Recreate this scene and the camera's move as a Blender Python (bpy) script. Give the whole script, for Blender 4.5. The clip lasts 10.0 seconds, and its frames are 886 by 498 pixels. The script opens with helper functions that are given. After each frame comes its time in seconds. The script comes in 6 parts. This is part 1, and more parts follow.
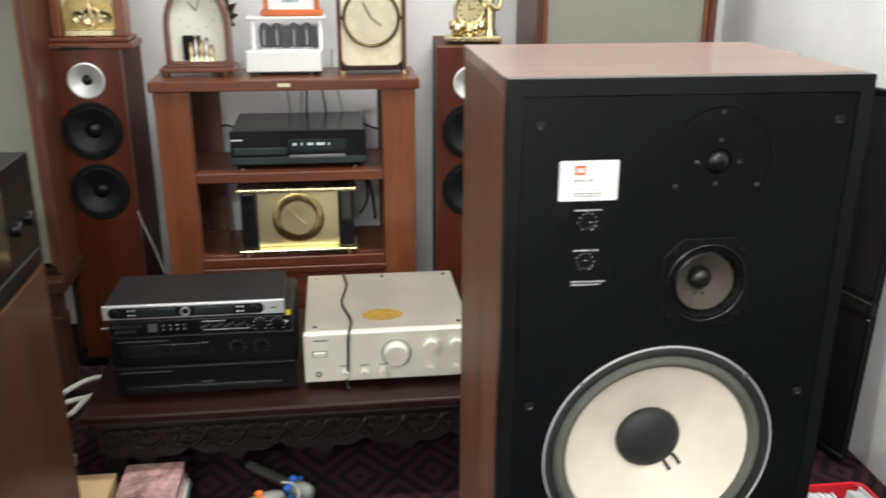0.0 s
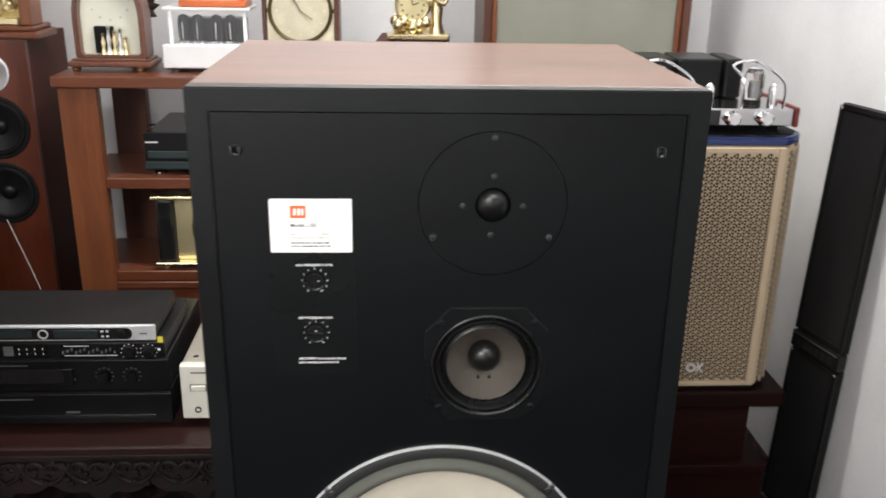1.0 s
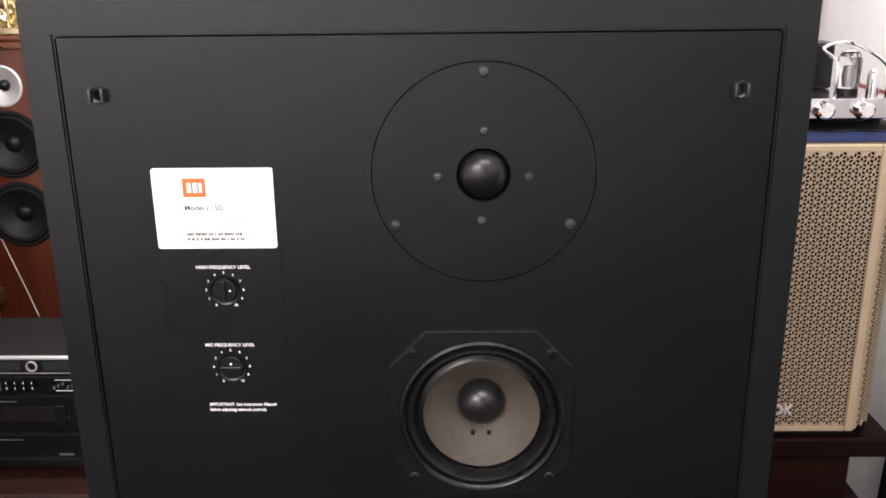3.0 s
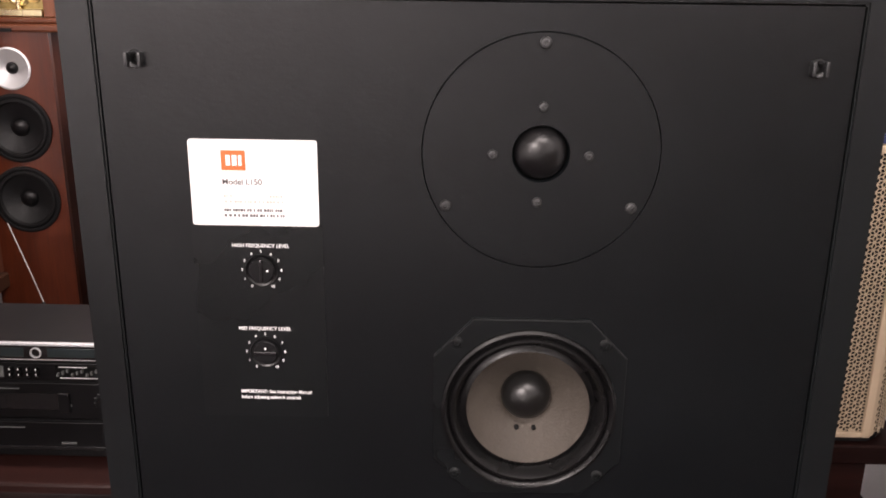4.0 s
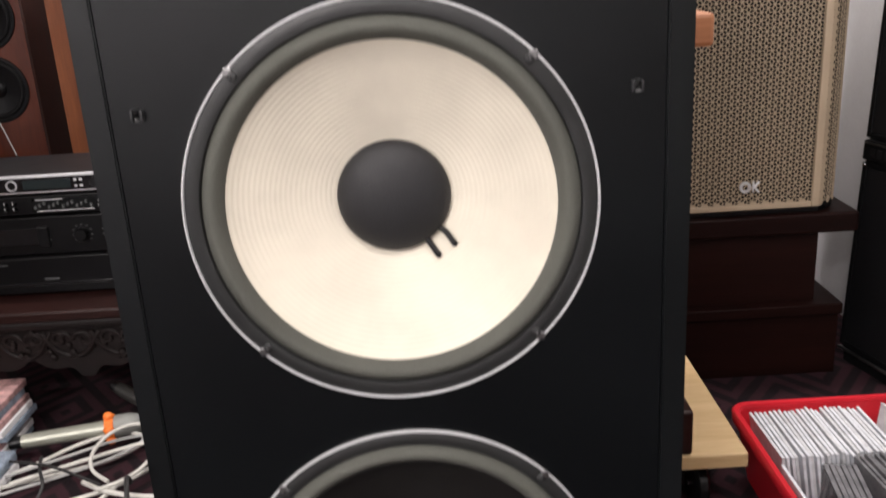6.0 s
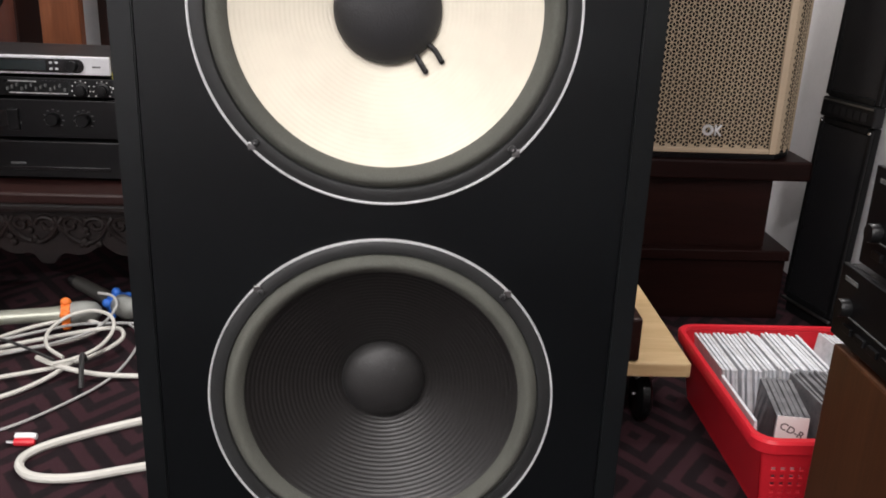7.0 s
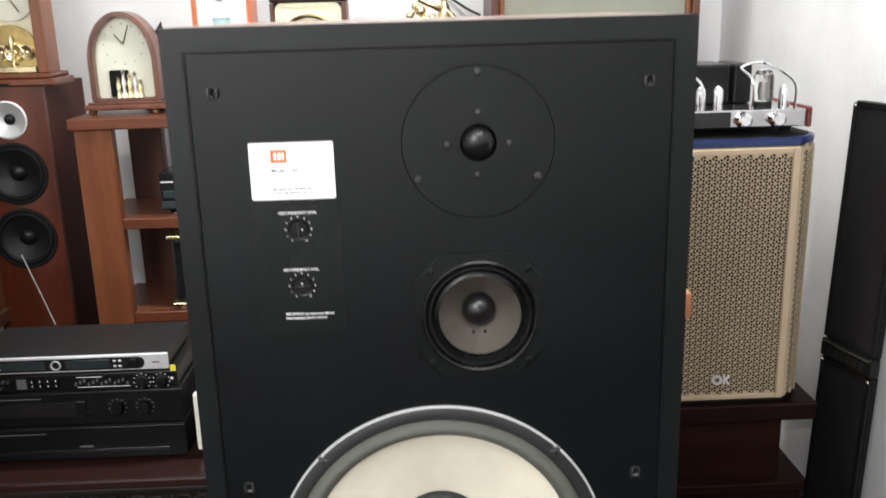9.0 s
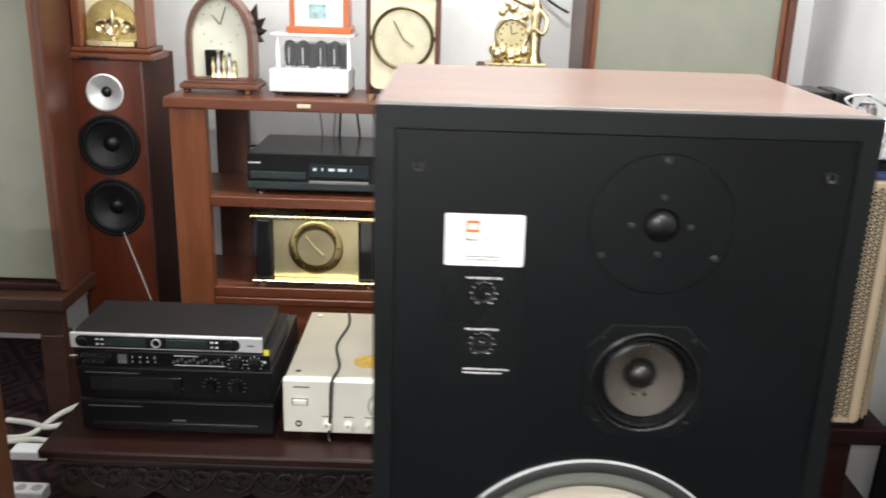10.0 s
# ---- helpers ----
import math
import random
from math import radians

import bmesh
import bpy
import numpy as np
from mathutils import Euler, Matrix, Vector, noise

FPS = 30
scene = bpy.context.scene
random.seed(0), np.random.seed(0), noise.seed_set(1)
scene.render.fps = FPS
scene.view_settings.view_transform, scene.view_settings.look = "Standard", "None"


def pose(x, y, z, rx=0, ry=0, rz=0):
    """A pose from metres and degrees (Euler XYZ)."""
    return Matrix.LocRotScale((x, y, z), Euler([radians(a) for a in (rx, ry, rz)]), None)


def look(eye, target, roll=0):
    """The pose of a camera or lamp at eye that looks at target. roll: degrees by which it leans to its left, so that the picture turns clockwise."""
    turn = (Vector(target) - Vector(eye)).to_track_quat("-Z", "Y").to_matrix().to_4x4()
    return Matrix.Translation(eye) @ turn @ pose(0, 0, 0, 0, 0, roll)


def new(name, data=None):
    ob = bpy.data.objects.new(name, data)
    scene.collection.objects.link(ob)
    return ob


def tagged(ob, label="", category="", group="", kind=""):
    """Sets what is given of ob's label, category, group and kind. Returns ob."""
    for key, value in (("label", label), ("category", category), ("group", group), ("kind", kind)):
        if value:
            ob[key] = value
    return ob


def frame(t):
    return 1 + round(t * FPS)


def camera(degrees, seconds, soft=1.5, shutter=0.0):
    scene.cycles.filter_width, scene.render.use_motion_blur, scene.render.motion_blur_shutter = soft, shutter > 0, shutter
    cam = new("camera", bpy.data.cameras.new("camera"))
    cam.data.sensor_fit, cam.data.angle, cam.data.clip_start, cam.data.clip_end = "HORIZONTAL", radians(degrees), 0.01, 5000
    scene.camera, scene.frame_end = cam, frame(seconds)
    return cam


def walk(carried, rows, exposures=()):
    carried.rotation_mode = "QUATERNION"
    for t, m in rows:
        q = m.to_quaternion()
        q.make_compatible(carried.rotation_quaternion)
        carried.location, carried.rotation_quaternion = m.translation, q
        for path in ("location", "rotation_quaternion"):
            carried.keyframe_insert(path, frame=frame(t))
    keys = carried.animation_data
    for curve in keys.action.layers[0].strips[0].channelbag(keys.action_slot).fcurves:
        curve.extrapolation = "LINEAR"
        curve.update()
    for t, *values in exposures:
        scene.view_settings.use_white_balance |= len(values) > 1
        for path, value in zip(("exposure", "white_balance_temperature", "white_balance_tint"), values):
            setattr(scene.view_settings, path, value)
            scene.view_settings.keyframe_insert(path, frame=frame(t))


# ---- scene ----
cam = camera(53.2, 10.0, soft=1.7, shutter=0.4)
PATH = [
    (0, (-0.426, -1.011, 1.368), (-0.198, 0.86, 0.701), 0.2),
    (0.5, (-0.26, -0.877, 1.352), (0.056, 0.984, 0.69), -0.1),
    (1, (-0.052, -0.758, 1.336), (0.063, 1.123, 0.667), 1.1),
    (1.5, (0.023, -0.675, 1.305), (0.016, 1.218, 0.658), -0.2),
    (2, (0.034, -0.594, 1.246), (-0.011, 1.327, 0.693), -1.6),
    (3.3, (0.015, -0.504, 1.221), (-0.008, 1.401, 0.614), 0.0),
    (3.5, (-0.003, -0.496, 1.217), (-0.009, 1.415, 0.624), 0.5),
    (4, (-0.006, -0.491, 1.206), (-0.044, 1.416, 0.604), 0.7),
    (4.5, (0.011, -0.499, 1.181), (-0.04, 1.398, 0.549), -0.1),
    (5, (0.021, -0.557, 1.125), (-0.023, 1.342, 0.499), -1.3),
    (5.5, (0.044, -0.628, 0.999), (-0.004, 1.277, 0.39), -3.2),
    (6, (0.038, -0.66, 0.883), (0.027, 1.238, 0.252), -3.5),
    (7.3, (0.012, -0.759, 0.744), (0.112, 1.13, 0.094), 2.9),
    (7.5, (0.015, -0.762, 0.778), (0.126, 1.128, 0.134), 2.4),
    (8, (0.012, -0.737, 0.939), (0.14, 1.174, 0.363), -0.6),
    (8.5, (-0.012, -0.737, 1.089), (0.099, 1.193, 0.575), -1.5),
    (9, (-0.015, -0.767, 1.221), (0.036, 1.163, 0.698), -1.6),
    (9.5, (-0.027, -0.793, 1.293), (-0.013, 1.122, 0.718), -0.3),
    (10, (-0.158, -0.788, 1.331), (-0.17, 1.117, 0.721), 1.7),
]
walk(cam, [(t, look(eye, target, roll)) for t, eye, target, roll in PATH],
     [(0.0, 0.02, 6500, 5), (1.0, 0.04, 6500, 8), (2.0, 0.42, 6500, 4), (3.5, 0.44, 6950, 21), (5.0, 0.34, 7100, 23), (5.5, 0.34, 6650, 14), (6.0, 0.05, 6700, 16),
      (7.5, 0.06, 6450, 11), (8.5, 0.32, 6400, 8), (9.0, 0.3, 6400, 6), (10.0, 0.38, 6450, 5)])

# ---- light ----
world = bpy.data.worlds.new("world")
scene.world = world
world.use_nodes = True
world.node_tree.nodes["Background"].inputs["Color"].default_value = (0.75, 0.85, 1.0, 1)
world.node_tree.nodes["Background"].inputs["Strength"].default_value = 0.05
CEIL = 2.75


def ceiling_lamp(x, y, sx, sy, watts, colour=(1.0, 0.985, 0.955)):
    data = bpy.data.lights.new("lamp", "AREA")
    data.shape, data.size, data.size_y, data.energy, data.color = "RECTANGLE", sx, sy, watts, colour
    ob = new("lamp", data)
    ob.matrix_basis = pose(x, y, CEIL - 0.07)
    return ob


# all out of view; the third is added for front light and baffle sheen
LAMPS = [(0.22, 1.2, 1.25, 0.12, 44), (0.2, -1.5, 1.25, 0.12, 32), (-1.3, -3.0, 1.25, 0.12, 120)]
for lx, ly, lsx, lsy, lw in LAMPS:
    ceiling_lamp(lx, ly, lsx, lsy, lw)


# ---- materials ----
def _principled(name):
    m = bpy.data.materials.new(name)
    m.use_nodes = True
    return m, m.node_tree.nodes, m.node_tree.links, m.node_tree.nodes["Principled BSDF"]


def _coords(nodes, links, stretch):
    tc, mp = nodes.new("ShaderNodeTexCoord"), nodes.new("ShaderNodeMapping")
    mp.inputs["Scale"].default_value = stretch
    links.new(tc.outputs["Object"], mp.inputs["Vector"])
    return mp.outputs["Vector"]


def _noise(nodes, links, vec, scale, detail=4, rough=0.55):
    n = nodes.new("ShaderNodeTexNoise")
    n.inputs["Scale"].default_value, n.inputs["Detail"].default_value, n.inputs["Roughness"].default_value = scale, detail, rough
    links.new(vec, n.inputs["Vector"])
    return n.outputs["Fac"]


def _ramp(nodes, links, fac, stops):
    r = nodes.new("ShaderNodeValToRGB")
    while len(r.color_ramp.elements) < len(stops):
        r.color_ramp.elements.new(0.5)
    for e, (p, c) in zip(r.color_ramp.elements, stops):
        e.position, e.color = p, (*c, 1)
    links.new(fac, r.inputs["Fac"])
    return r.outputs["Color"]


def _bump(nodes, links, bsdf, height, strength, distance=0.001):
    b = nodes.new("ShaderNodeBump")
    b.inputs["Strength"].default_value, b.inputs["Distance"].default_value = strength, distance
    links.new(height, b.inputs["Height"])
    links.new(b.outputs["Normal"], bsdf.inputs["Normal"])


def paint(name, base, rough=0.5, metal=0.0, var=0.12, scale=9, grain=260, bump=0.15, coat=0.0, stretch=(1, 1, 1), spec=0.5, wear=None):
    """A painted, plastic or metal surface: blotches at one scale, fine grain at another."""
    m, nodes, links, bsdf = _principled(name)
    vec = _coords(nodes, links, stretch)
    big, fine = _noise(nodes, links, vec, scale), _noise(nodes, links, vec, grain, 2)
    mix = nodes.new("ShaderNodeMath")
    mix.operation = "MULTIPLY_ADD"
    links.new(fine, mix.inputs[0])
    mix.inputs[1].default_value = 0.35
    links.new(big, mix.inputs[2])
    lo, hi = [tuple(min(1, c * k) for c in base) for k in (1 - var, 1 + var)]
    links.new(_ramp(nodes, links, mix.outputs[0], [(0.45, lo), (0.9, hi)]), bsdf.inputs["Base Color"])
    rr = nodes.new("ShaderNodeMapRange")
    rr.inputs["To Min"].default_value, rr.inputs["To Max"].default_value = max(0.03, rough * 0.85), min(1, rough * 1.18)
    if wear:
        rr.inputs["From Min"].default_value, rr.inputs["From Max"].default_value = 0.32, 0.68
        rr.inputs["To Min"].default_value, rr.inputs["To Max"].default_value = rough * wear[0], rough * wear[1]
    links.new(big, rr.inputs["Value"])
    links.new(rr.outputs["Result"], bsdf.inputs["Roughness"])
    bsdf.inputs["Metallic"].default_value = metal
    bsdf.inputs["Coat Weight"].default_value = coat
    bsdf.inputs["Specular IOR Level"].default_value = spec
    if bump:
        _bump(nodes, links, bsdf, fine, bump)
    return m


def wood(name, dark, light, along="z", scale=6.0, rough=0.4, coat=0.0, bump=0.12, spec=0.5):
    """Wood with its grain along one axis."""
    m, nodes, links, bsdf = _principled(name)
    k = {"x": (0.06, 1, 1), "y": (1, 0.06, 1), "z": (1, 1, 0.06)}[along]
    vec = _coords(nodes, links, k)
    rings, fibre = _noise(nodes, links, vec, scale * 4, 6, 0.65), _noise(nodes, links, vec, scale * 55, 3, 0.6)
    mix = nodes.new("ShaderNodeMath")
    mix.operation = "MULTIPLY_ADD"
    links.new(fibre, mix.inputs[0])
    mix.inputs[1].default_value = 0.45
    links.new(rings, mix.inputs[2])
    mid = tuple((a + b) / 2 for a, b in zip(dark, light))
    links.new(_ramp(nodes, links, mix.outputs[0], [(0.45, dark), (0.72, mid), (0.95, light)]), bsdf.inputs["Base Color"])
    rr = nodes.new("ShaderNodeMapRange")
    rr.inputs["To Min"].default_value, rr.inputs["To Max"].default_value = rough * 0.85, rough * 1.2
    links.new(rings, rr.inputs["Value"])
    links.new(rr.outputs["Result"], bsdf.inputs["Roughness"])
    bsdf.inputs["Coat Weight"].default_value = coat
    bsdf.inputs["Specular IOR Level"].default_value = spec
    _bump(nodes, links, bsdf, fibre, bump)
    return m


def glass(name, colour=(1, 1, 1), rough=0.02):
    m, nodes, links, bsdf = _principled(name)
    bsdf.inputs["Base Color"].default_value = (*colour, 1)
    bsdf.inputs["Transmission Weight"].default_value = 1.0
    bsdf.inputs["Roughness"].default_value = rough
    return m


def glow(name, colour, strength):
    m, nodes, links, bsdf = _principled(name)
    bsdf.inputs["Base Color"].default_value = (*colour, 1)
    bsdf.inputs["Emission Color"].default_value = (*colour, 1)
    bsdf.inputs["Emission Strength"].default_value = strength
    return m


def carpet_material():
    """Deep red carpet: nested lozenges in a lighter red on near-black plum."""
    m, nodes, links, bsdf = _principled("carpet")
    vec = _coords(nodes, links, (1, 1, 1))
    sep = nodes.new("ShaderNodeSeparateXYZ")
    links.new(vec, sep.inputs[0])

    def math_node(op, a, b=None):
        n = nodes.new("ShaderNodeMath")
        n.operation = op
        for i, v in enumerate((a, b)):
            if v is None:
                continue
            if isinstance(v, (int, float)):
                n.inputs[i].default_value = v
            else:
                links.new(v, n.inputs[i])
        return n.outputs[0]

    px = math_node("PINGPONG", sep.outputs["X"], 0.10)
    py = math_node("PINGPONG", sep.outputs["Y"], 0.13)
    d = math_node("ADD", math_node("DIVIDE", px, 0.10), math_node("DIVIDE", py, 0.13))
    wob = math_node("MULTIPLY", math_node("SUBTRACT", _noise(nodes, links, vec, 60, 3), 0.5), 0.10)
    ring = math_node("PINGPONG", math_node("ADD", d, wob), 0.25)
    band = nodes.new("ShaderNodeMapRange")
    band.inputs["From Min"].default_value, band.inputs["From Max"].default_value = 0.10, 0.15
    links.new(ring, band.inputs["Value"])
    pile = _noise(nodes, links, vec, 700, 3)
    stain = _noise(nodes, links, vec, 4, 4)
    mix = nodes.new("ShaderNodeMix")
    mix.data_type = "RGBA"
    mix.inputs[6].default_value, mix.inputs[7].default_value = (0.0150, 0.0098, 0.0120, 1), (0.046, 0.0190, 0.0245, 1)
    links.new(band.outputs["Result"], mix.inputs[0])
    dirt = nodes.new("ShaderNodeMix")
    dirt.data_type, dirt.blend_type = "RGBA", "MULTIPLY"
    dirt.inputs[0].default_value = 0.8
    links.new(mix.outputs[2], dirt.inputs[6])
    links.new(_ramp(nodes, links, math_node("ADD", math_node("MULTIPLY", pile, 0.6), math_node("MULTIPLY", stain, 0.5)), [(0.3, (0.45, 0.45, 0.45)), (0.8, (1.3, 1.3, 1.3))]), dirt.inputs[7])
    links.new(dirt.outputs[2], bsdf.inputs["Base Color"])
    bsdf.inputs["Roughness"].default_value = 0.95
    bsdf.inputs["Specular IOR Level"].default_value = 0.15
    _bump(nodes, links, bsdf, pile, 0.7, 0.004)
    return m


WALL = paint("wall_paint", (0.78, 0.775, 0.79), 0.75, var=0.06, scale=5, grain=120, bump=0.12)
# for an added wall part out of view, so the baffle reflects dark
UNSEEN_DARK = wood("unseen_dark_wall", (0.03, 0.018, 0.012), (0.07, 0.04, 0.026), "z", 3, 0.6, spec=0.2)
CEILING = paint("ceiling_paint", (0.8, 0.8, 0.8), 0.8, var=0.04, scale=3)
CARPET = carpet_material()
# paler and pinker than the upright walnut: the top's sheen put into colour
WALNUT_Y = wood("walnut_across_sheen", (0.135, 0.062, 0.042), (0.285, 0.148, 0.104), "x", 5, 0.34, coat=0.2)
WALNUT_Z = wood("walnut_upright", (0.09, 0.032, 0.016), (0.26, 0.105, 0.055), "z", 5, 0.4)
CHERRY = wood("cherry", (0.048, 0.0092, 0.0036), (0.120, 0.0255, 0.0095), "z", 4, 0.28, coat=0.15)
CHERRY_X = wood("cherry_across", (0.078, 0.021, 0.0095), (0.175, 0.054, 0.024), "x", 4, 0.3, coat=0.1)
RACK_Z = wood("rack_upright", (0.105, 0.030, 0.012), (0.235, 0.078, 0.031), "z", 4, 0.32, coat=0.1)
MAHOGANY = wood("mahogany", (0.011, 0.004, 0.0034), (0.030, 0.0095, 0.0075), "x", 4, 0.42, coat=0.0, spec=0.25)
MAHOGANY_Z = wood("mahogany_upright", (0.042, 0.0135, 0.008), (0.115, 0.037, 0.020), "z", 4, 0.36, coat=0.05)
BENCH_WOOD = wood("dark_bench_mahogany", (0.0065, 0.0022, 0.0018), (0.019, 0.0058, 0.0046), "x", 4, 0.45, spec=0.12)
EBONY = wood("carved_dark_wood", (0.0045, 0.003, 0.003), (0.014, 0.0085, 0.008), "x", 5, 0.5, coat=0.0, spec=0.3)
PINE = wood("pine", (0.46, 0.30, 0.14), (0.68, 0.50, 0.28), "x", 4, 0.5)
TOWER_SIDE = wood("dark_cherry_side", (0.040, 0.0105, 0.006), (0.085, 0.022, 0.012), "z", 4, 0.5, spec=0.15)
OAK = wood("oak", (0.024, 0.009, 0.005), (0.055, 0.022, 0.011), "x", 4, 0.45)
EDGE = paint("worn_black_edge_paint", (0.0042, 0.0054, 0.0060), 0.32, var=0.3, scale=7, grain=320, bump=0.10, spec=0.38, stretch=(0.5, 1, 0.5))
BAFFLE = paint("black_baffle_paint", (0.0024, 0.0034, 0.0040), 0.30, var=0.25, scale=5, grain=320, bump=0.09, spec=0.37, stretch=(0.7, 1, 1.2), wear=(0.93, 1.08))
BLACK = paint("black_plastic", (0.005, 0.0052, 0.0058), 0.32, var=0.2, spec=0.3)
BLACK_METAL = paint("black_painted_steel", (0.009, 0.009, 0.0102), 0.42, var=0.15, grain=500, spec=0.4)
GLOSS = paint("glossy_black", (0.012, 0.012, 0.013), 0.12, var=0.1, bump=0)
PLATE = paint("dark_foil_plate", (0.0034, 0.0046, 0.0050), 0.27, var=0.1, bump=0.05, spec=0.4)
RUBBER = paint("black_rubber", (0.004, 0.004, 0.0042), 0.26, var=0.2, spec=0.22, bump=0.04)
FOAM = paint("grey_foam", (0.085, 0.087, 0.074), 0.85, var=0.15, grain=500, bump=0.5)
MATTE = paint("matt_black", (0.0045, 0.0045, 0.005), 0.65, var=0.2, spec=0.2)
GASKET = paint("black_gasket", (0.018, 0.019, 0.019), 0.42, var=0.2)
SCREW = paint("blackened_screw", (0.075, 0.077, 0.078), 0.38, 0.8, var=0.2)
ALU = paint("aluminium", (0.82, 0.83, 0.84), 0.42, 1.0, var=0.1, grain=400)
RING = paint("silver_driver_ring", (0.74, 0.75, 0.76), 0.34, 0.4, var=0.08, grain=400)
STEEL = paint("screw_steel", (0.30, 0.30, 0.30), 0.35, 1.0, var=0.15)
CHROME = paint("chrome", (0.8, 0.8, 0.82), 0.08, 1.0, var=0.05, bump=0)
DULL_CHROME = paint("dull_chrome", (0.5, 0.5, 0.51), 0.16, 1.0, var=0.15)
SILVER = paint("champagne_silver", (0.83, 0.81, 0.72), 0.38, 0.15, var=0.05, grain=600, bump=0.1)
SILVER_TOP = paint("champagne_lid", (0.47, 0.44, 0.38), 0.45, 0.45, var=0.08, grain=600)
LIGHT_SILVER = paint("light_silver", (0.72, 0.73, 0.75), 0.35, 0.5, var=0.05)
GOLD = paint("brass", (0.80, 0.69, 0.42), 0.27, 1.0, var=0.15, scale=14, bump=0.1)
GOLD_FACE = paint("brushed_gold", (0.80, 0.70, 0.42), 0.36, 0.85, var=0.12, grain=500)
GOLD_OLD = paint("old_brass_plate", (0.42, 0.32, 0.13), 0.34, 0.9, var=0.3, scale=30)
GOLD_DARK = paint("dark_gold", (0.13, 0.095, 0.04), 0.38, 0.8, var=0.2)
GOLD_TURNED = paint("turned_gold", (0.40, 0.31, 0.14), 0.3, 1.0, var=0.1, bump=0)
_n = GOLD_TURNED.node_tree
_t = _n.nodes.new("ShaderNodeTangent")
_t.direction_type, _t.axis = "RADIAL", "Y"
for _b in _n.nodes:
    if _b.bl_idname == "ShaderNodeBsdfPrincipled":
        _b.inputs["Anisotropic"].default_value = 0.85
        _n.links.new(_t.outputs["Tangent"], _b.inputs["Tangent"])
CLOCK_WOOD = wood("red_brown_clock_wood", (0.085, 0.030, 0.018), (0.20, 0.075, 0.045), "z", 5, 0.3, coat=0.2)
GREY_PLASTIC = paint("grey_black_plastic", (0.022, 0.023, 0.024), 0.35, var=0.2)
DISHED = paint("dished_aluminium", (0.68, 0.69, 0.70), 0.42, 0.55, var=0.06, grain=500)
CREAM = paint("cream_dial", (0.76, 0.76, 0.64), 0.5, var=0.06)
CREAM_GOLD = paint("cream_gold_plate", (0.78, 0.715, 0.52), 0.38, 0.2, var=0.14, scale=30)
WHITE = paint("white_enamel", (0.82, 0.82, 0.83), 0.35, var=0.04)
LABEL = paint("white_label", (0.86, 0.86, 0.85), 0.45, var=0.03, bump=0.02)
ORANGE = paint("orange_print", (0.80, 0.13, 0.03), 0.5, var=0.04, bump=0.02)
INK = paint("grey_ink", (0.09, 0.085, 0.085), 0.6, bump=0)
PALE_INK = paint("pale_ink", (0.50, 0.47, 0.43), 0.6, bump=0)
WHITE_INK = paint("white_ink", (0.88, 0.88, 0.88), 0.6, bump=0)
DIM_INK = paint("dim_white_ink", (0.10, 0.105, 0.105), 0.5, bump=0)
CONE_GREY = paint("brown_grey_paper_cone", (0.052, 0.043, 0.034), 0.7, var=0.14, scale=26, grain=600, bump=0.4)
WOVEN = paint("woven_black_cone", (0.0065, 0.007, 0.0078), 0.5, var=0.3, scale=120, spec=0.3)
CLOTH = paint("pale_grille_cloth", (0.235, 0.237, 0.195), 0.9, var=0.06, grain=900, bump=0.5)
GRILLE = paint("beige_perforated_steel", (0.445, 0.352, 0.245), 0.45, var=0.06)
BEIGE = paint("beige_cabinet_paint", (0.29, 0.23, 0.15), 0.5, var=0.08)
BLUE = paint("dark_blue_paint", (0.016, 0.03, 0.115), 0.3, var=0.1)
RED = paint("red_plastic", (0.62, 0.018, 0.03), 0.33, var=0.1)
RED_WOOD = paint("dark_red_lacquer", (0.12, 0.018, 0.016), 0.3, var=0.15)
ORANGE_WOOD = paint("orange_lacquered_wood", (0.55, 0.13, 0.035), 0.3, var=0.15)
RUBBER_ORANGE = paint("orange_rubber", (0.85, 0.20, 0.03), 0.55, var=0.06)
RUBBER_BLUE = paint("blue_rubber", (0.03, 0.16, 0.62), 0.5, var=0.06)
MIC_GREY = paint("grey_green_body", (0.36, 0.37, 0.31), 0.35, 0.4, var=0.08)
MESH_GREY = paint("grey_wire_mesh", (0.30, 0.31, 0.29), 0.5, 0.5, var=0.3, grain=900, bump=0.8)
CABLE_WHITE = paint("white_cable", (0.62, 0.61, 0.56), 0.45, var=0.08)
CABLE_GREY = paint("grey_cable", (0.42, 0.42, 0.41), 0.5, var=0.08)
CABLE_BLACK = paint("black_cable", (0.02, 0.02, 0.02), 0.5)
CASE_CLEAR = paint("clear_plastic_case_edge", (0.68, 0.69, 0.71), 0.2, var=0.2, scale=60)
CASE_DARK = paint("dark_disc_case", (0.20, 0.20, 0.21), 0.2, var=0.3, scale=40)
PAPER_PRINT = paint("printed_sleeve", (0.42, 0.25, 0.24), 0.35, var=0.75, scale=35)
PAPER_BLUE = paint("printed_sleeve_blue", (0.22, 0.27, 0.33), 0.35, var=0.6, scale=30)
KRAFT = paint("brown_card", (0.58, 0.40, 0.22), 0.7, var=0.12)
DISPLAY = paint("smoked_display", (0.02, 0.028, 0.03), 0.15, var=0.1, bump=0)
GLASS = glass("clear_glass")
AMBER = paint("amber_seal", (0.62, 0.40, 0.09), 0.3, 0.5, var=0.25, scale=60)
YELLOW = paint("yellow_tape", (0.75, 0.65, 0.05), 0.5)


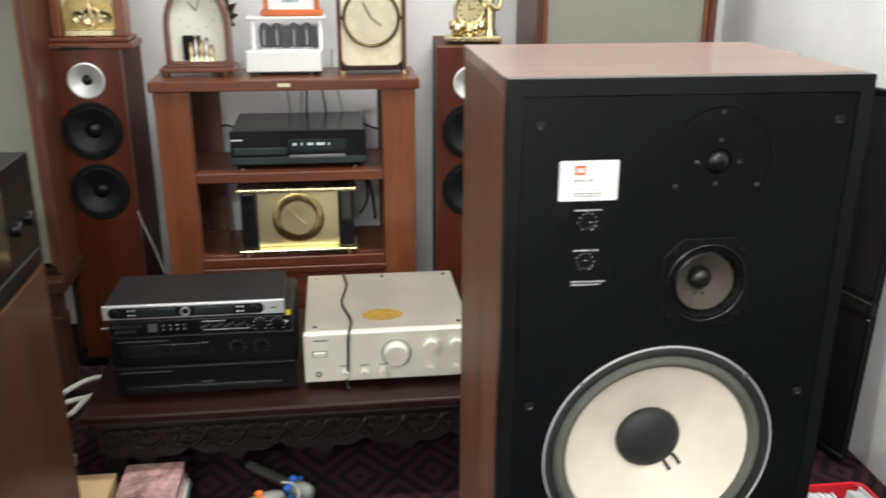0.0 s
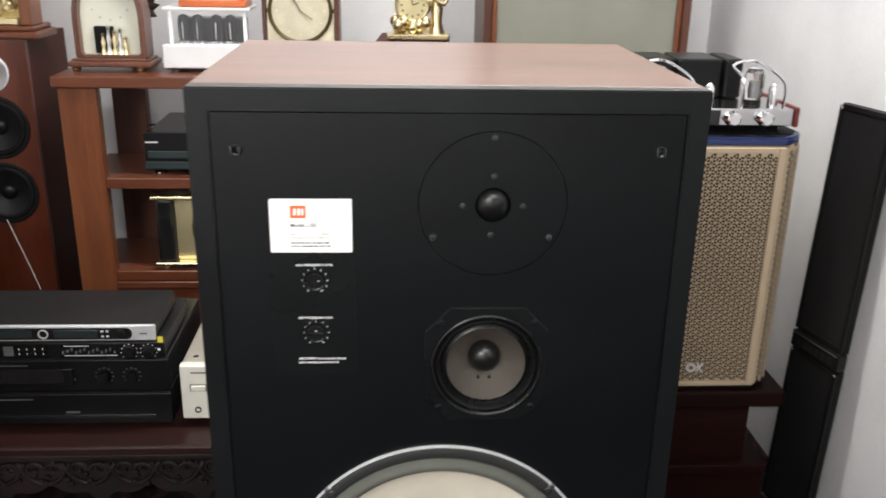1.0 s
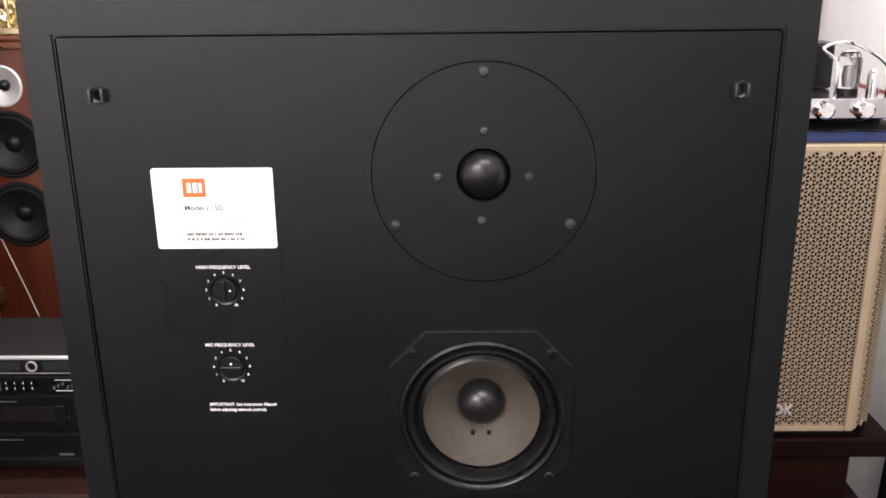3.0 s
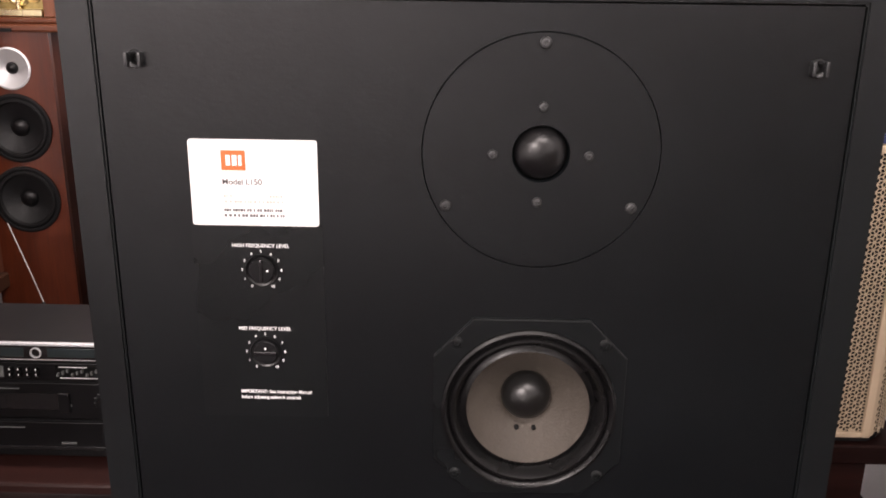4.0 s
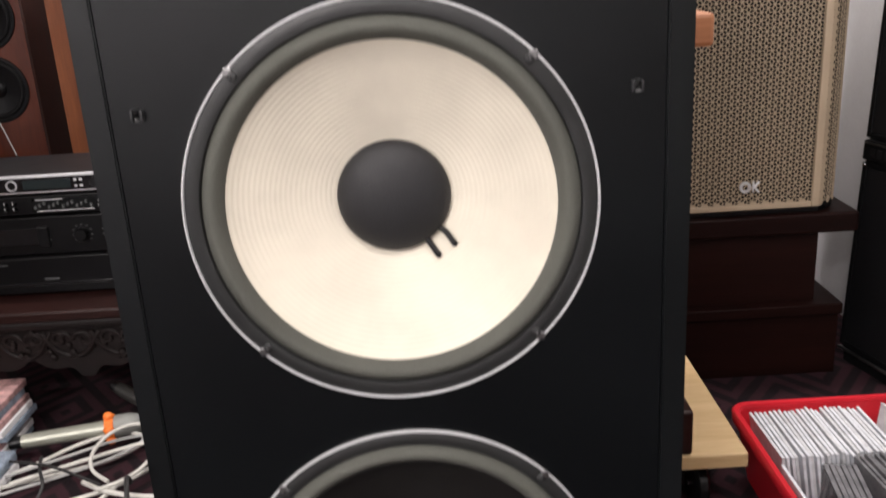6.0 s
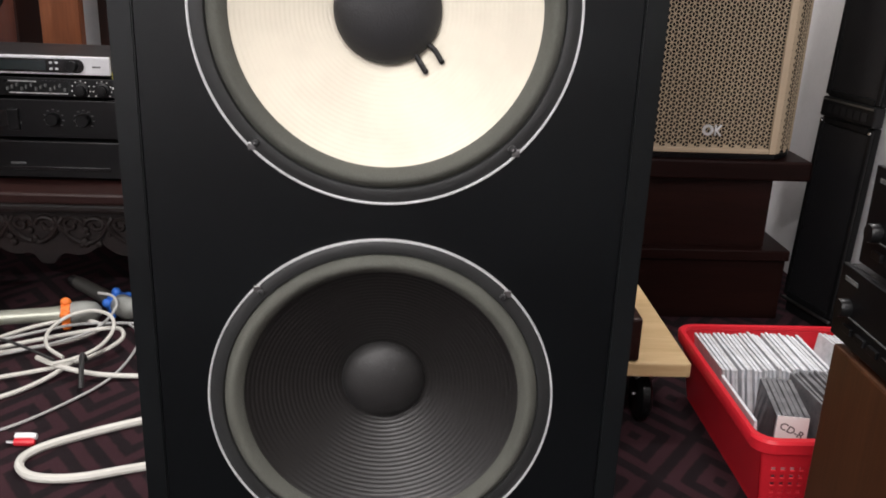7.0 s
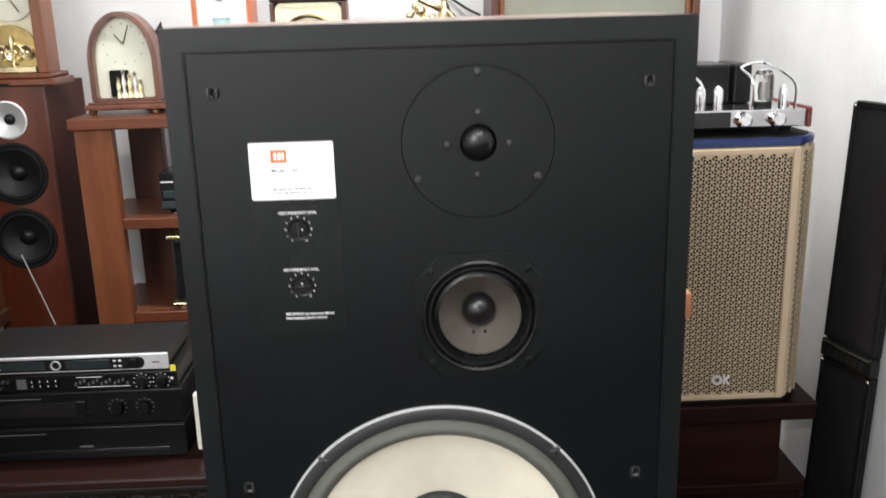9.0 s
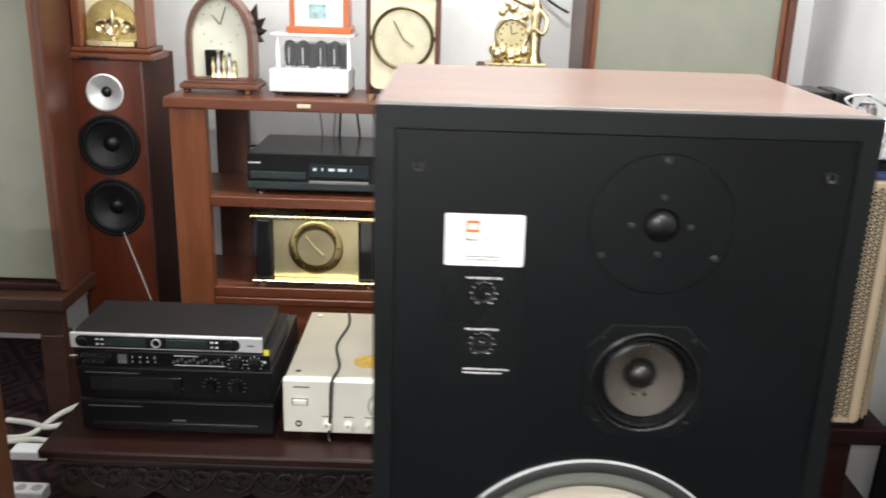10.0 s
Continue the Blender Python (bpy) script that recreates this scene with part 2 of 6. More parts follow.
def cone_material(name, base, ridges=260.0, rough=0.75, relief=0.16):
    """Paper cone with fine concentric ridges round the y axis of its own thing."""
    m, nodes, links, bsdf = _principled(name)
    geo = nodes.new("ShaderNodeAttribute")
    geo.attribute_name = "radius"
    vec = _coords(nodes, links, (1, 1, 1))
    blot, fine = _noise(nodes, links, vec, 14), _noise(nodes, links, vec, 700, 2)
    s = nodes.new("ShaderNodeMath")
    s.operation = "MULTIPLY"
    links.new(geo.outputs["Fac"], s.inputs[0])
    s.inputs[1].default_value = ridges * 6.283
    w = nodes.new("ShaderNodeMath")
    w.operation = "SINE"
    links.new(s.outputs[0], w.inputs[0])
    h = nodes.new("ShaderNodeMath")
    h.operation = "MULTIPLY_ADD"
    links.new(fine, h.inputs[0])
    h.inputs[1].default_value = 1.2
    links.new(w.outputs[0], h.inputs[2])
    lo, hi = [tuple(min(1, c * k) for c in base) for k in (0.93, 1.05)]
    links.new(_ramp(nodes, links, blot, [(0.35, lo), (0.65, hi)]), bsdf.inputs["Base Color"])
    bsdf.inputs["Roughness"].default_value = rough
    _bump(nodes, links, bsdf, h.outputs[0], relief, 0.0006)
    return m


CONE_WHITE = cone_material("cream_paper_cone", (0.70, 0.65, 0.54))
CONE_BLACK = cone_material("black_paper_cone", (0.012, 0.0112, 0.0108), 260.0, 0.42, 0.3)

# ---- building helpers ----
ORIGIN = {}


def thing(name, at, label, category, group="", kind="", turn=0.0):
    """A top-level thing: an Empty at its base, which parents its parts."""
    ob = tagged(new(name), label, category, group, kind)
    ob.empty_display_size = 0.05
    ob.matrix_basis = pose(*at, 0, 0, turn)
    ORIGIN[ob] = Vector(at)
    return ob


def part(name, bm, material, parent, label="", smooth=False):
    """Links a bmesh, drawn in world places, as one mesh under a thing or a part."""
    at = ORIGIN[parent]
    bmesh.ops.translate(bm, verts=bm.verts, vec=-at)
    bmesh.ops.recalc_face_normals(bm, faces=bm.faces)
    me = bpy.data.meshes.new(name)
    bm.to_mesh(me)
    bm.free()
    if smooth:
        for p in me.polygons:
            p.use_smooth = True
        me.set_sharp_from_angle(angle=radians(40))
    me.materials.append(material)
    ob = new(name, me)
    ob.parent = parent
    ORIGIN[ob] = at
    if label:
        ob["label"] = label
    return ob


def solid(name, bm, material, label="", category="", group="", kind="", at=(0, 0, 0), smooth=False):
    """A top-level thing of one mesh."""
    bmesh.ops.translate(bm, verts=bm.verts, vec=-Vector(at))
    bmesh.ops.recalc_face_normals(bm, faces=bm.faces)
    me = bpy.data.meshes.new(name)
    bm.to_mesh(me)
    bm.free()
    if smooth:
        for p in me.polygons:
            p.use_smooth = True
        me.set_sharp_from_angle(angle=radians(40))
    me.materials.append(material)
    ob = tagged(new(name, me), label, category, group, kind)
    ob.location = at
    ORIGIN[ob] = Vector(at)
    return ob


def box(x0, x1, y0, y1, z0, z1, bevel=0.0, bm=None, segments=2):
    own = bmesh.new()
    bmesh.ops.create_cube(own, size=1, matrix=Matrix.Translation(((x0 + x1) / 2, (y0 + y1) / 2, (z0 + z1) / 2)) @ Matrix.Diagonal((abs(x1 - x0), abs(y1 - y0), abs(z1 - z0), 1)))
    if bevel:
        bmesh.ops.bevel(own, geom=own.edges[:], offset=bevel, segments=segments, affect="EDGES", profile=0.5)
    if bm is None:
        return own
    return join(bm, own)


def join(bm, own):
    me = bpy.data.meshes.new("scratch")
    own.to_mesh(me)
    own.free()
    bm.from_mesh(me)
    bpy.data.meshes.remove(me)
    return bm


def lathe(profile, centre, axis="-y", segments=48, bm=None, close=False):
    """Turns a profile of (radius, height) round an axis through the centre; height runs along the axis."""
    bm = bm or bmesh.new()
    c = Vector(centre)
    frames = {"-y": (Vector((1, 0, 0)), Vector((0, 0, 1)), Vector((0, -1, 0))), "z": (Vector((1, 0, 0)), Vector((0, 1, 0)), Vector((0, 0, 1))),
              "-x": (Vector((0, 1, 0)), Vector((0, 0, 1)), Vector((-1, 0, 0))), "x": (Vector((0, 1, 0)), Vector((0, 0, 1)), Vector((1, 0, 0)))}
    u, v, w = frames[axis]
    rings = []
    for r, h in profile:
        if r < 1e-6:
            rings.append([bm.verts.new(c + w * h)])
        else:
            rings.append([bm.verts.new(c + u * (r * math.cos(a)) + v * (r * math.sin(a)) + w * h) for a in (2 * math.pi * i / segments for i in range(segments))])
    if close:
        rings.append(rings[0])
    for a, b in zip(rings, rings[1:]):
        for i in range(segments):
            j = (i + 1) % segments
            if len(a) == 1 and len(b) > 1:
                bm.faces.new((a[0], b[i], b[j]))
            elif len(b) == 1 and len(a) > 1:
                bm.faces.new((a[i], a[j], b[0]))
            elif len(a) > 1:
                bm.faces.new((a[i], a[j], b[j], b[i]))
    return bm


def knob(bm, centre, r, depth, axis="-y", segments=24):
    return lathe([(0, 0), (r, 0), (r, depth * 0.85), (r * 0.88, depth), (0, depth)], centre, axis, segments, bm)


def tube(points, r, bm=None, segments=8, smooth=6):
    """A round tube through points, eased between them."""
    bm = bm or bmesh.new()
    pts = [Vector(p) for p in points]
    fine = []
    for i in range(len(pts) - 1):
        p0, p1, p2, p3 = pts[max(i - 1, 0)], pts[i], pts[i + 1], pts[min(i + 2, len(pts) - 1)]
        for k in range(smooth):
            t = k / smooth
            fine.append(0.5 * (2 * p1 + (p2 - p0) * t + (2 * p0 - 5 * p1 + 4 * p2 - p3) * t * t + (3 * p1 - p0 - 3 * p2 + p3) * t ** 3))
    fine.append(pts[-1])
    rings, side = [], None
    for i, p in enumerate(fine):
        way = (fine[min(i + 1, len(fine) - 1)] - fine[max(i - 1, 0)]).normalized()
        if side is None:
            side = way.orthogonal().normalized()
        side = (side - way * side.dot(way)).normalized()
        up = way.cross(side)
        rings.append([bm.verts.new(p + r * (math.cos(a) * side + math.sin(a) * up)) for a in (2 * math.pi * k / segments for k in range(segments))])
    for a, b in zip(rings, rings[1:]):
        for k in range(segments):
            bm.faces.new((a[k], a[(k + 1) % segments], b[(k + 1) % segments], b[k]))
    bm.faces.new(rings[0][::-1])
    bm.faces.new(rings[-1])
    return bm


def loop_xz(points, y0, y1):
    """An outline in x and z made into a slab from y0 to y1."""
    bm = bmesh.new()
    f = bm.faces.new([bm.verts.new((x, y0, z)) for x, z in points])
    back = bmesh.ops.extrude_face_region(bm, geom=[f])
    bmesh.ops.translate(bm, verts=[g for g in back["geom"] if isinstance(g, bmesh.types.BMVert)], vec=(0, y1 - y0, 0))
    return bm


def holed_board(outline, holes, y0, y1, segments=64):
    """A board in the xz plane with round holes (x, z, r) through it."""
    bm = bmesh.new()
    edges = []
    loops = [outline] + [[(x + r * math.cos(2 * math.pi * i / segments), z + r * math.sin(2 * math.pi * i / segments)) for i in range(segments)] for x, z, r in holes]
    for pts in loops:
        vs = [bm.verts.new((x, y0, z)) for x, z in pts]
        edges += [bm.edges.new((vs[i], vs[(i + 1) % len(vs)])) for i in range(len(vs))]
    bmesh.ops.triangle_fill(bm, use_beauty=True, use_dissolve=False, edges=edges)
    back = bmesh.ops.extrude_face_region(bm, geom=bm.faces[:])
    bmesh.ops.translate(bm, verts=[g for g in back["geom"] if isinstance(g, bmesh.types.BMVert)], vec=(0, y1 - y0, 0))
    return bm


def words(name, text, size, at, material, parent, align="LEFT", turn=(90, 0, 0), squeeze=1.0):
    """Lettering in the built-in font, as a flat mesh part."""
    cu = bpy.data.curves.new(name, "FONT")
    cu.body, cu.size, cu.align_x, cu.align_y, cu.offset = text, size, align, "CENTER", size * 0.014
    ob = bpy.data.objects.new(name, cu)
    me = bpy.data.meshes.new_from_object(ob)
    bpy.data.objects.remove(ob)
    bpy.data.curves.remove(cu)
    me.name = name
    me.transform(Matrix.Translation(Vector(at) - ORIGIN[parent]) @ pose(0, 0, 0, *turn) @ Matrix.Diagonal((squeeze, 1, 1, 1)))
    me.materials.append(material)
    o = new(name, me)
    o.parent = parent
    ORIGIN[o] = ORIGIN[parent]
    return o


def rounded(x0, x1, z0, z1, r, n=5):
    pts = []
    for cx, cz, a0 in ((x1 - r, z1 - r, 0), (x0 + r, z1 - r, 90), (x0 + r, z0 + r, 180), (x1 - r, z0 + r, 270)):
        pts += [(cx + r * math.cos(radians(a0 + 90 * i / n)), cz + r * math.sin(radians(a0 + 90 * i / n))) for i in range(n + 1)]
    return pts

# ---- the room ----
X0, X1, Y0, Y1 = -2.2, 0.980, -3.6, 2.15
solid("floor", box(X0 - 0.1, X1 + 0.1, Y0 - 0.1, Y1 + 0.1, -0.1, 0), CARPET, "dark red carpet with nested lozenge pattern", "floor", kind="structure")
solid("ceiling", box(X0 - 0.1, X1 + 0.1, Y0 - 0.1, Y1 + 0.1, CEIL, CEIL + 0.1), CEILING, "plain white painted ceiling", "ceiling", kind="structure")
solid("wall_north", box(X0 - 0.1, X1 + 0.1, Y1, Y1 + 0.1, 0, CEIL), WALL, "pale lilac-grey painted plaster wall", "wall", kind="structure")
solid("wall_south", box(X0 - 0.1, X1 + 0.1, Y0 - 0.1, Y0, 0, CEIL), WALL, "pale lilac-grey painted plaster wall", "wall", kind="structure")
solid("wall_east", box(X1, X1 + 0.1, -0.45, Y1, 0, CEIL), WALL, "pale lilac-grey painted plaster wall", "wall", kind="structure")
# made-up dark lower wall, never in view: dims baffle reflections and bounce
solid("wall_east_panelled", box(X1, X1 + 0.1, Y0, -0.45, 0, 1.2), UNSEEN_DARK, "added unseen dark lower wall that darkens the baffle's reflections", "wall", kind="structure")
solid("wall_east_upper", box(X1, X1 + 0.1, Y0, -0.45, 1.2, CEIL), WALL, "pale lilac-grey painted plaster wall", "wall", kind="structure")
solid("wall_west", box(X0 - 0.1, X0, Y0, Y1, 0, CEIL), WALL, "pale lilac-grey painted plaster wall", "wall", kind="structure")
for lx, ly, lsx, lsy, lw in LAMPS:
    fit_ = thing("ceiling_light", (lx, ly, CEIL - 0.06), "assumed white batten light on the ceiling, out of view", "light", "ceiling lights")
    part("housing", box(lx - lsx / 2, lx + lsx / 2, ly - lsy / 2, ly + lsy / 2, CEIL - 0.06, CEIL, 0.004), WHITE, fit_)


# ---- the large three-way loudspeaker ----
SP = thing("floor_speaker", (0, 0.17, 0.132), "large walnut-veneered floor loudspeaker with bare black baffle, on a pine dolly", "speaker")
TOP, BOT, HW, DEEP = 1.2118, 0.132, 0.2282, 0.35
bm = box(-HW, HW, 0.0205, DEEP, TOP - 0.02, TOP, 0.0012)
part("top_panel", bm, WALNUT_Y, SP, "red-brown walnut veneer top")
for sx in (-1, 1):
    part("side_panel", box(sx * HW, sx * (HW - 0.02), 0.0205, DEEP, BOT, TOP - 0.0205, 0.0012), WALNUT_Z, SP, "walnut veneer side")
part("bottom_panel", box(-HW + 0.0205, HW - 0.0205, 0.0205, DEEP, BOT, BOT + 0.02), WALNUT_Y, SP)
part("back_panel", box(-HW + 0.0205, HW - 0.0205, DEEP - 0.022, DEEP - 0.002, BOT + 0.0205, TOP - 0.0205), BLACK, SP)
# black front edge round the baffle
IN = 0.2085
bm = bmesh.new()
loops = []
for pts in ([(-HW, BOT), (HW, BOT), (HW, TOP), (-HW, TOP)], [(-IN, BOT + 0.02), (IN, BOT + 0.02), (IN, TOP - 0.0208), (-IN, TOP - 0.0208)]):
    vs = [bm.verts.new((x, 0.0, z)) for x, z in pts]
    loops += [bm.edges.new((vs[k], vs[(k + 1) % 4])) for k in range(4)]
bmesh.ops.triangle_fill(bm, use_beauty=True, use_dissolve=True, edges=loops)
back = bmesh.ops.extrude_face_region(bm, geom=bm.faces[:])
bmesh.ops.translate(bm, verts=[q for q in back["geom"] if isinstance(q, bmesh.types.BMVert)], vec=(0, 0.02, 0))
bmesh.ops.bevel(bm, geom=[e for e in bm.edges if len(e.link_faces) == 2 and e.calc_face_angle(0) > 1.0], offset=0.0012, segments=2, affect="EDGES")
part("front_edge", bm, EDGE, SP, "black painted front edge")
W1, W2, MID, TWT = (-0.0035, 0.6975), (-0.003, 0.342), (0.0378, 0.9482), (0.0388, 1.1075)
PEGS = [(-0.187, 1.157), (0.187, 1.157), (-0.187, 0.782), (0.186, 0.782)]
g = 0.2078
bm = holed_board([(-g, BOT + 0.022), (g, BOT + 0.022), (g, TOP - 0.0219), (-g, TOP - 0.0219)],
                 [(*W1, 0.1573), (*W2, 0.1573), (*MID, 0.0505), (*TWT, 0.0676)] + [(x, z, 0.0052) for x, z in PEGS], 0.0022, 0.019)
part("baffle", bm, BAFFLE, SP, "matt black painted baffle board")
for x, z in PEGS:
    bm = lathe([(0.0051, -0.012), (0.0051, 0.001), (0.0044, 0.0022), (0.003, 0.0012), (0.003, -0.006), (0, -0.006)], (x, 0.0022, z), "-y", 20)
    box(x - 0.0046, x - 0.0028, -0.0035, 0.004, z - 0.004, z + 0.004, 0.0004, bm)
    box(x + 0.0026, x + 0.0044, -0.003, 0.004, z - 0.004, z + 0.004, 0.0004, bm)
    part("grille_socket", bm, GREY_PLASTIC, SP, "black plastic grille socket", True)


def radius_layer(ob, cx, cz):
    a = ob.data.attributes.new("radius", "FLOAT", "POINT")
    o = ORIGIN[ob]
    a.data.foreach_set("value", [math.hypot(v.co.x + o.x - cx, v.co.z + o.z - cz) for v in ob.data.vertices])


def screw(bm, x, y, z, r):
    return lathe([(r, 0), (r, r * 0.35), (r * 0.75, r * 0.62), (r * 0.42, r * 0.66), (r * 0.36, r * 0.2), (0, r * 0.2)], (x, y, z), "-y", 14, bm)


def woofer(c, name, cone_mat, cap_r, cap_mat, passive):
    x, z = c
    at = (x, 0.0022, z)
    basket = part(name, lathe([(0.1575, -0.012), (0.1575, 0.0008), (0.1621, 0.0), (0.1621, 0.0022), (0.1615, 0.0034), (0.1605, 0.0034), (0.1601, 0.0018), (0.1577, 0.0016)], at, "-y", 96), RING, SP, "bright aluminium driver ring", True)
    part("gasket", lathe([(0.1602, 0.0016), (0.1588, 0.0024), (0.1502, 0.0026), (0.1484, 0.0022), (0.1474, 0.0008), (0.1474, -0.012)], at, "-y", 96), GASKET, basket, "", True)
    roll = [(0.1474 - (0.1474 - 0.1304) * i / 12, -0.0015 + 0.0075 * math.sin(math.pi * i / 12)) for i in range(13)]
    part("surround", lathe(roll + [(0.1295, -0.003)], at, "-y", 96), FOAM, basket, "grey-green foam surround", True)
    deep = 0.042 if not passive else 0.045
    prof = []
    for i in range(25):
        k = i / 24
        r = 0.1298 + (cap_r - 0.002 - 0.1298) * k
        prof.append((r, -0.003 - deep * (k ** 0.86)))
    cone = part("cone", lathe(prof, at, "-y", 96), cone_mat, basket, "cream paper cone" if not passive else "black paper cone", True)
    radius_layer(cone, x, z)
    h0 = prof[-1][1]
    cap = [(cap_r, h0 + 0.0025)] + [(cap_r * math.cos(math.pi / 2 * i / 10), h0 + 0.003 + cap_r * (0.40 if not passive else 0.5) * math.sin(math.pi / 2 * i / 10)) for i in range(11)]
    part("dust_cap", lathe(cap, at, "-y", 64), cap_mat, basket, "", True)
    for a in (45, 135, 225, 315):
        sx, sz = x + 0.1545 * math.cos(radians(a)), z + 0.1545 * math.sin(radians(a))
        part("clamp_screw", screw(bmesh.new(), sx, -0.0004, sz, 0.0036), SCREW, basket, "", True)
        ex, ez = x + 0.1592 * math.cos(radians(a)), z + 0.1592 * math.sin(radians(a))
        part("clamp", box(ex - 0.0034, ex + 0.0034, -0.0018, 0.001, ez - 0.0034, ez + 0.0034, 0.0008), STEEL, basket)
    if not passive:
        for dx, dz in ((0.0275, -0.0415), (0.0412, -0.0325)):
            y0 = 0.0022 - (h0 + 0.006)
            pts = [(x + dx * 0.86, y0 - 0.001, z + dz * 0.86), (x + dx * 1.0, y0 - 0.0025, z + dz * 1.0), (x + dx + 0.006, y0 - 0.0055, z + dz - 0.0090)]
            bm = tube(pts, 0.0025, None, 8, 5)
            lathe([(0, 0.0032), (0.0024, 0.0022), (0.0027, -0.001), (0, -0.001)], (x + dx + 0.006, y0 - 0.004, z + dz - 0.0090), "-y", 12, bm)
            part("lead_wire", bm, BLACK, basket, "black lead wire glued to the cone", True)
    return basket


woofer(W1, "woofer", CONE_WHITE, 0.0468, paint("matt_black_cap", (0.013, 0.013, 0.0145), 0.6, var=0.12, grain=500, bump=0.3), False)
woofer(W2, "passive_radiator", CONE_BLACK, 0.0412, paint("black_paper_cap", (0.015, 0.0145, 0.0145), 0.5, var=0.12, grain=500, bump=0.3), True)

# midrange
mx, mz = MID
c, k = 0.0585, 0.0235
octo = [(-c + k, -c), (c - k, -c), (c, -c + k), (c, c - k), (c - k, c + 0.0012), (-c + k, c + 0.0012), (-c, c - k), (-c, -c + k)]
bm = holed_board([(mx + x, mz + z) for x, z in octo], [(mx, mz, 0.0500)], -0.0010, 0.0020, 72)
bmesh.ops.bevel(bm, geom=[e for e in bm.edges if len(e.link_faces) == 2 and e.calc_face_angle(0) > 1.0 and min(v.co.y for v in e.verts) < 0 and max(v.co.y for v in e.verts) < 0.0005 and max(abs(v.co.x - mx) for v in e.verts) + max(abs(v.co.z - mz) for v in e.verts) > 0.085], offset=0.0006, segments=1, affect="EDGES")
mid = part("midrange", bm, PLATE, SP, "black midrange driver with eight-sided plate")
at = (mx, 0.0022, mz)
part("rubber_ring", lathe([(0.0522, 0.0022), (0.0538, 0.0034), (0.0534, 0.0054), (0.0518, 0.0064), (0.0500, 0.0054), (0.0490, 0.0036), (0.0478, 0.0056), (0.0462, 0.0058), (0.0446, 0.0042), (0.0432, 0.0012), (0.0416, -0.0010), (0.0398, -0.0006), (0.0380, 0.0006)], at, "-y", 72), RUBBER, mid, "glossy black rubber surround", True)
ob = part("cone", lathe([(0.0383, 0.0004)] + [(0.0381 - 0.0241 * i / 14, 0.0002 - 0.0225 * (i / 14) ** 0.85) for i in range(15)], at, "-y", 72), CONE_GREY, mid, "brown-grey paper cone", True)
part("dust_cap", lathe([(0.0158, -0.0210)] + [(0.0158 * math.cos(math.pi / 2 * i / 12), -0.0190 + 0.0140 * math.sin(math.pi / 2 * i / 12)) for i in range(13)], at, "-y", 48), paint("sheen_black_cap", (0.006, 0.006, 0.006), 0.30, var=0.15, spec=0.45), mid, "", True)
for sx in (-0.0445, 0.0445):
    for sz in (-0.0445, 0.0445):
        part("screw", screw(bmesh.new(), mx + sx, -0.0002, mz + sz, 0.0036), PLATE, mid, "", True)
for dx in (-0.0055, 0.0055):
    part("lead_dot", lathe([(0, 0.002), (0.0014, 0.001), (0.0015, -0.001)], (mx + dx, 0.0165, mz - 0.0212), "-y", 10), MATTE, mid, "", True)

# tweeter on its round plate
tx, tz = TWT
tw = part("tweeter", lathe([(0.0672, -0.010), (0.0672, -0.0001), (0.0668, 0.0004), (0.0164, 0.0004), (0.0153, -0.001), (0.0153, -0.007)], (tx, 0.0022, tz), "-y", 96), BAFFLE, SP, "round black tweeter plate", True)
part("dome", lathe([(0.0152, -0.006)] + [(0.0152 * math.cos(math.pi / 2 * i / 12), -0.0045 + 0.0112 * math.sin(math.pi / 2 * i / 12)) for i in range(13)], (tx, 0.0022, tz), "-y", 48), paint("dome_cloth", (0.005, 0.005, 0.0054), 0.30, var=0.15, grain=900, bump=0.05, spec=0.4), tw, "shiny black dome", True)
for sx, sz, r in ((0, 0.0615, 0.0034), (-0.0535, -0.0305, 0.0034), (0.0525, -0.0305, 0.0034), (0.0002, 0.0268, 0.0029), (-0.0012, -0.0280, 0.0029), (-0.0274, -0.0006, 0.0029), (0.0270, -0.0009, 0.0029)):
    part("screw", screw(bmesh.new(), tx + sx, 0.0017, tz + sz, r), SCREW, tw, "", True)

# paper label and level controls
plate = part("control_plate", loop_xz(rounded(-0.163, -0.086, 0.939, 1.0630, 0.002), 0.0017, 0.0030), PLATE, SP, "dark foil plate with two level knobs")
card = part("name_card", loop_xz(rounded(-0.1612, -0.0878, 1.0630, 1.1132, 0.0016), 0.0006, 0.0030), LABEL, SP, "white printed card with an orange square")
part("orange_square", box(-0.1426, -0.1288, 0.0001, 0.0012, 1.0957, 1.1072), ORANGE, card, "orange square mark")
for i, w in enumerate((0.0024, 0.0026, 0.0018)):
    part("mark_bar", box(-0.1398 + 0.0036 * i, -0.1398 + 0.0036 * i + w, -0.0003, 0.0006, 1.0985, 1.1045), LABEL, card)
words("lettering", "Model L150", 0.0048, (-0.1428, 0.0002, 1.0888), INK, card)
for z, x0, x1, m in ((1.0805, -0.1425, -0.1365, PALE_INK), (1.0805, -0.1160, -0.1080, PALE_INK), (1.0772, -0.1420, -0.1080, PALE_INK), (1.0722, -0.1425, -0.1085, INK), (1.0690, -0.1425, -0.1075, INK)):
    x = x0
    while x < x1 - 0.001:
        w = min(random.uniform(0.0007, 0.0016), x1 - x)
        part("print_bar", box(x, x + w, 0.0002, 0.0009, z - 0.0008, z + 0.0008), m, card)
        x += w + random.choice((0.0004, 0.0004, 0.0012))
